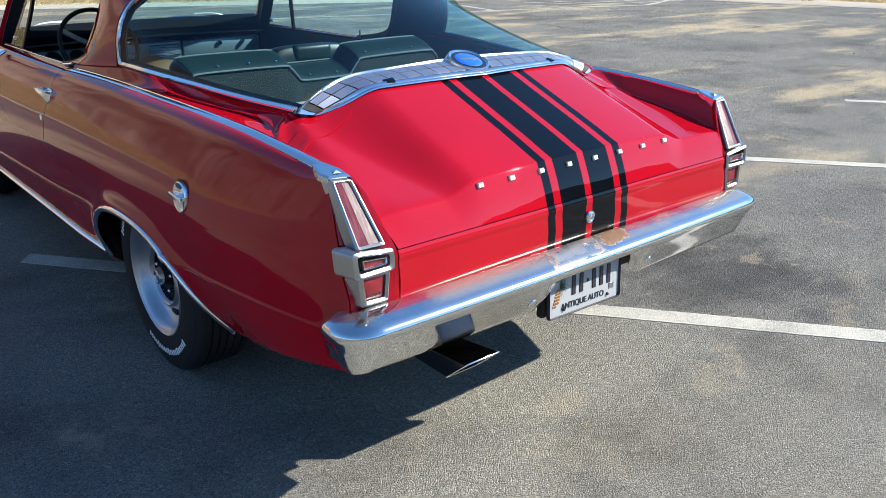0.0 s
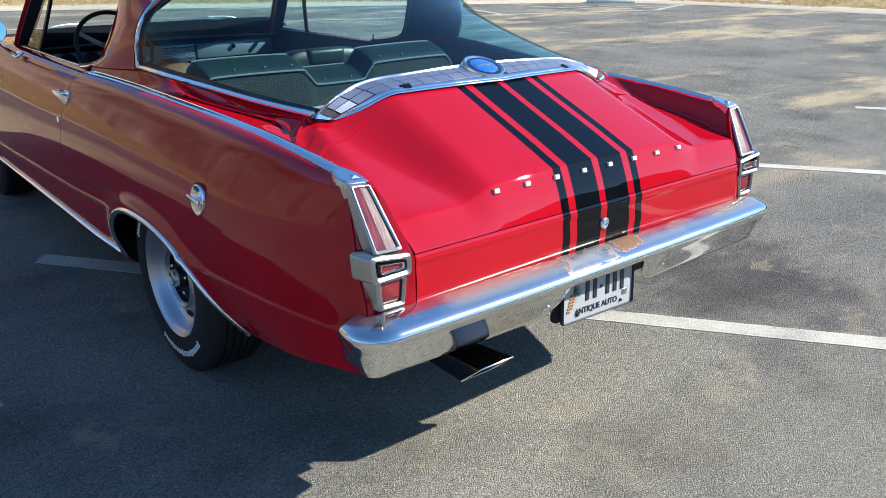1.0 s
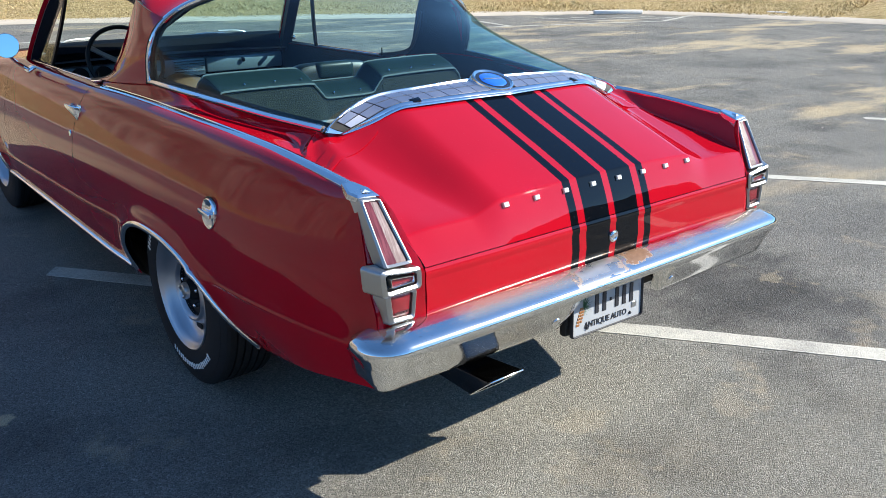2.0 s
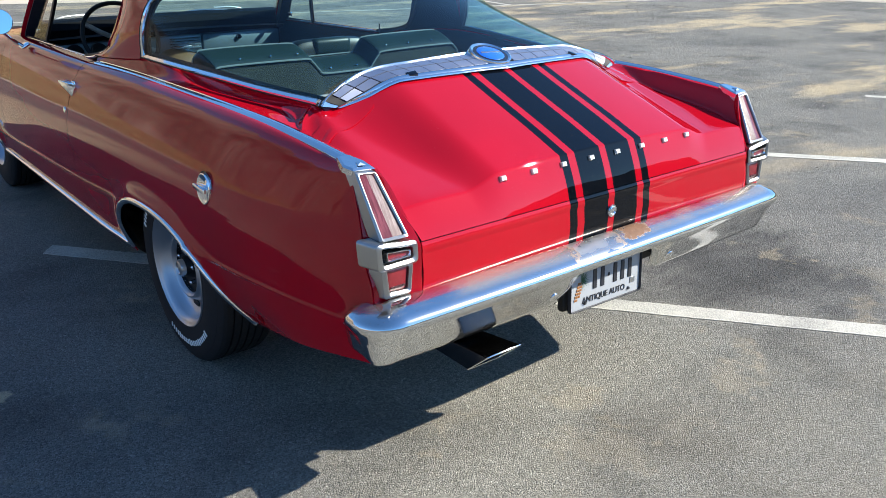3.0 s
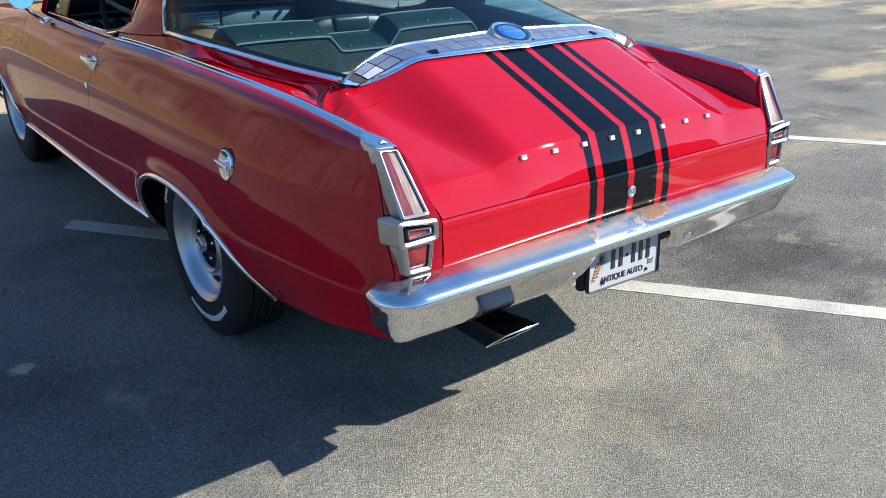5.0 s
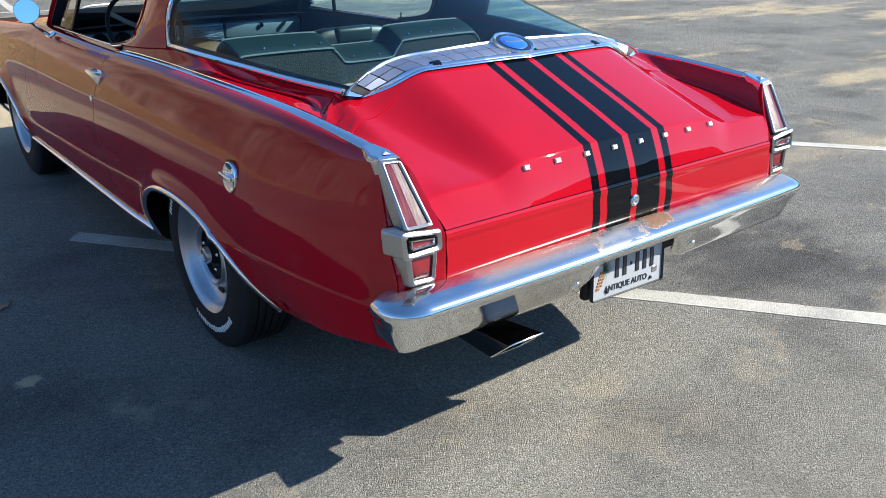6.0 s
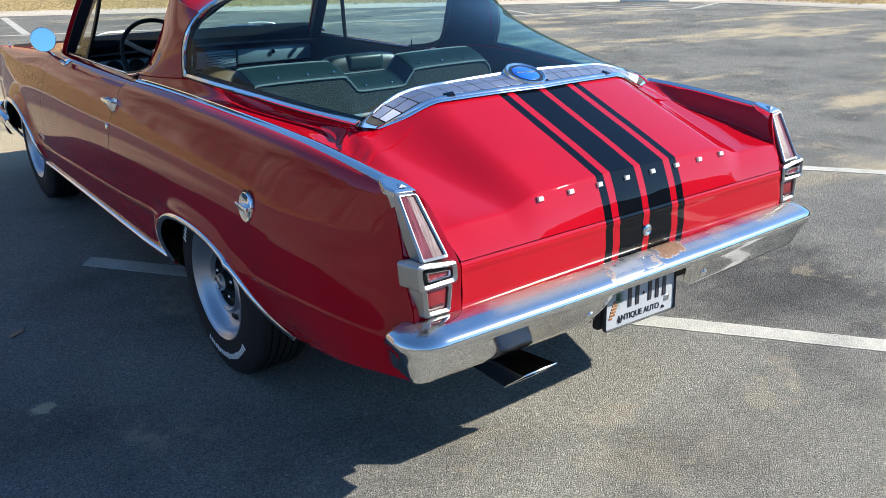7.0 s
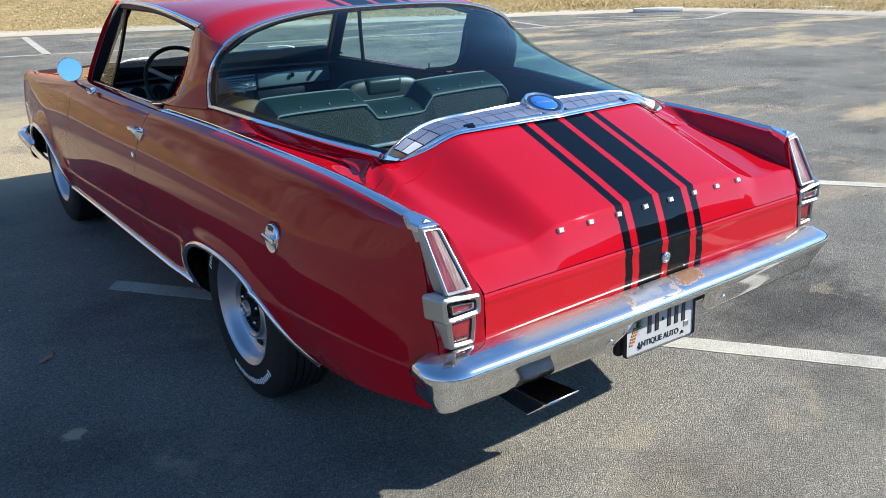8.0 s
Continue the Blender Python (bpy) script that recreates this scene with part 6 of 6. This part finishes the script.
for side in (-1, 1):
    for x, z in ((side * 0.20, 0.976), (side * 0.31, 0.977), (side * 0.43, 0.977), (side * 0.06, 0.912)):
        bm = bmesh.new()
        bmesh.ops.create_uvsphere(bm, u_segments=8, v_segments=6, radius=0.005, matrix=Matrix.Translation((x, 1.292, z)))
        part("trim_screw", bm, CHROME, seat)
bm = bmesh.new()
box(bm, (-0.56, 1.42, 0.42), (0.56, 1.95, 0.60), 0.05, 3)
part("seat_cushion", bm, VINYL, seat)
tagged(seat, "split rear bench in dark green vinyl with chrome piping")


def front_seat(x):
    s = new("front_seat")
    s.parent = car
    bm = bmesh.new()
    box(bm, (x - 0.26, 2.10, 0.40), (x + 0.26, 2.62, 0.58), 0.06, 3)
    part("seat_cushion", bm, VINYL, s)
    rows = []
    for o, y, dz in ((0.0, 2.06, 0.0), (0.02, 2.07, 0.015), (0.03, 2.10, 0.022), (0.03, 2.15, 0.018), (0.01, 2.19, -0.01), (0.0, 2.22, -0.35)):
        row = []
        for i in range(25):
            u = i / 12 - 1
            w = 0.235
            z = 0.895 - 0.05 * abs(u) ** 6
            row.append((x + u * w, y, z + dz))
        rows.append(row)
    back = [[(q[0] * 1.0 + 0.02 * ((q[0] - x) / 0.235), yb, zb + (q[2] - 0.895) * f) for q in rows[0]] for yb, zb, f in ((2.03, 0.55, 0), (2.042, 0.72, 0.3), (2.050, 0.82, 0.8), (2.056, 0.872, 1.0))]
    grid("seat_back", back + rows, VINYL_DARK, s, "dark vinyl front seat back", flip=True)
    bm = bmesh.new()
    box(bm, (x - 0.105, 2.045, 0.838), (x + 0.105, 2.11, 0.922), 0.024, 4)
    part("seat_top_roll", bm, VINYL, s, "padded roll on the seat top")
    for e in (-1, 1):
        bm = bmesh.new()
        bmesh.ops.create_uvsphere(bm, u_segments=8, v_segments=6, radius=0.006, matrix=Matrix.Translation((x + e * 0.1, 2.045, 0.80)))
        part("seat_button", bm, CHROME, s)
    return tagged(s, "dark green vinyl front bucket seat")


front_seat(0.42)
front_seat(-0.42).location.z = -0.12

dash = new("dashboard")
dash.parent = car
rows = [[(0.69 * u, y + 0.05 * (1 - u * u), z) for u in [i / 8 - 1 for i in range(17)]] for y, z in ((3.24, 0.972), (3.16, 0.984), (3.09, 0.972), (3.072, 0.936), (3.10, 0.875), (3.11, 0.78), (3.16, 0.72), (3.18, 0.60))]
grid("dash_pad", rows, DASH_PAD, dash, "dark padded dash top")
bm = bmesh.new()
box(bm, (0.19, 3.06, 0.785), (0.665, 3.13, 0.868), 0.008)
part("glove_box", bm, DASH_GREY, dash, "blue-grey glove box door")
bm = bmesh.new()
box(bm, (-0.60, 3.07, 0.775), (0.185, 3.13, 0.868), 0.008)
part("instrument_panel", bm, DASH_GREY, dash, "blue-grey instrument panel")
for k in range(5):
    bm = bmesh.new()
    box(bm, (0.0, 3.058, 0.795 + 0.014 * k), (0.175, 3.072, 0.801 + 0.014 * k), 0.002, 1)
    part("vent_slat", bm, CHROME_DULL, dash)
bm = bmesh.new()
bmesh.ops.create_cone(bm, cap_ends=True, segments=18, radius1=0.014, radius2=0.012, depth=0.012, matrix=Matrix.Translation((0.405, 3.05, 0.842)) @ Matrix.Rotation(radians(90), 4, "X"))
part("glove_box_knob", bm, CHROME, dash, "chrome glove box button")
for x in (0.11, 0.03):
    bm = bmesh.new()
    bmesh.ops.create_cone(bm, cap_ends=True, segments=18, radius1=0.020, radius2=0.016, depth=0.03, matrix=Matrix.Translation((x, 3.05, 0.765)) @ Matrix.Rotation(radians(90), 4, "X"))
    part("dash_knob", bm, CHROME, dash)
bm = bmesh.new()
box(bm, (0.19, 3.08, 0.66), (0.50, 3.12, 0.77), 0.01)
part("lower_panel", bm, TRIM_BLUE, dash)
for x in (-0.50, -0.38, -0.26):
    bm = bmesh.new()
    bmesh.ops.create_cone(bm, cap_ends=True, segments=24, radius1=0.045, radius2=0.045, depth=0.02, matrix=Matrix.Translation((x, 3.07, 0.82)) @ Matrix.Rotation(radians(90), 4, "X"))
    part("gauge", bm, SEAL, dash, "round black gauge")
tagged(dash, "dark blue dashboard with a painted metal face")

wheel_s = new("steering_wheel")
wheel_s.parent = car
wheel_s.location = (-0.362, 2.74, 0.920)
wheel_s.rotation_euler = (radians(62), 0, 0)
ringp = [(0.178 * math.cos(2 * math.pi * i / 48), 0.178 * math.sin(2 * math.pi * i / 48), 0) for i in range(48)]
sweep("steering_rim", ringp, tube(0.011, 8), SEAL, wheel_s, "thin black rim", closed=True)
for a in (152, 332):
    d = Vector((math.cos(radians(a)), math.sin(radians(a)), 0))
    sweep("steering_spoke", [d * 0.02 + Vector((0, 0, -0.03)), d * 0.10 + Vector((0, 0, -0.02)), d * 0.175], [(-0.012, -0.004), (0.012, -0.004), (0.010, 0.005), (-0.010, 0.005)], PALE_METAL, wheel_s, "brushed metal spoke")
lathe("horn_cap", [(-0.07, 0.035), (-0.02, 0.036), (-0.005, 0.030), (0.0, 0.0)], BLACK_GLOSS, wheel_s, steps=24, axis="z")
sweep("steering_column", [(0, 0, -0.03), (0, 0, -0.30)], tube(0.032, 12), TRIM_BLUE, wheel_s, up=(0, 1, 0))
sweep("shift_lever", [(0.03, 0, -0.08), (0.17, 0.02, -0.05)], tube(0.006, 8), CHROME, wheel_s, "chrome column lever")
tagged(wheel_s, "thin black two-spoke steering wheel")

for sgn in (-1, 1):
    rows = [[(sgn * x, y, z) for x, z in ((0.74, 0.36), (0.74, 0.6), (0.70, 0.80), (0.70, 0.90), (0.716, 0.931))] for y in samples(1.55, 3.2, 0.2)]
    grid("door_card", rows, TRIM_BLUE, car, "dark blue inner door panel", flip=sgn > 0)
    rows = [[(sgn * x, y, z) for x, z in ((0.66, 0.72), (0.66, 0.90), (float(win_x(max(0.52, min(1.4, y)))) - 0.02, float(win_e(max(0.52, min(1.4, y)))) - 0.012))] for y in samples(0.56, 1.62, 0.1)]
    grid("quarter_trim", rows, TRIM_BLUE, car, "dark inner side panel", flip=sgn > 0)
    W2 = [(0.706, 1.86, 0.94), (0.692, 1.79, 1.03), (0.664, 1.72, 1.16), (0.625, 1.64, 1.235)]
    G2 = [(0.714, 1.425, 0.98), (0.698, 1.435, 1.06), (0.655, 1.425, 1.165), (0.570, 1.375, 1.232)]
    grid("pillar_lining", [[(sgn * a[0], a[1], a[2]), (sgn * b[0], b[1], b[2])] for a, b in zip(W2, G2)], TRIM_BLUE, car, flip=sgn < 0)
    bm = bmesh.new()
    bmesh.ops.create_cone(bm, cap_ends=True, segments=8, radius1=0.004, radius2=0.003, depth=0.045, matrix=Matrix.Translation((sgn * 0.70, 2.06, 0.945)))
    part("door_lock_knob", bm, SEAL, car)
bag = bmesh.new()
bmesh.ops.create_uvsphere(bag, u_segments=20, v_segments=12, radius=1.0, matrix=Matrix.Translation((-0.50, 1.66, 0.93)) @ Matrix.Diagonal((0.09, 0.08, 0.055, 1)))
for v in bag.verts:
    v.co += 0.010 * noise.noise_vector(v.co * 14)
hat = new("cloth_bundle")
hat.location = (0, 0, 0)
tagged(hat, "small tan cloth bundle lying beside the rear seat", "cloth")
part("bundle", bag, TAN, hat)
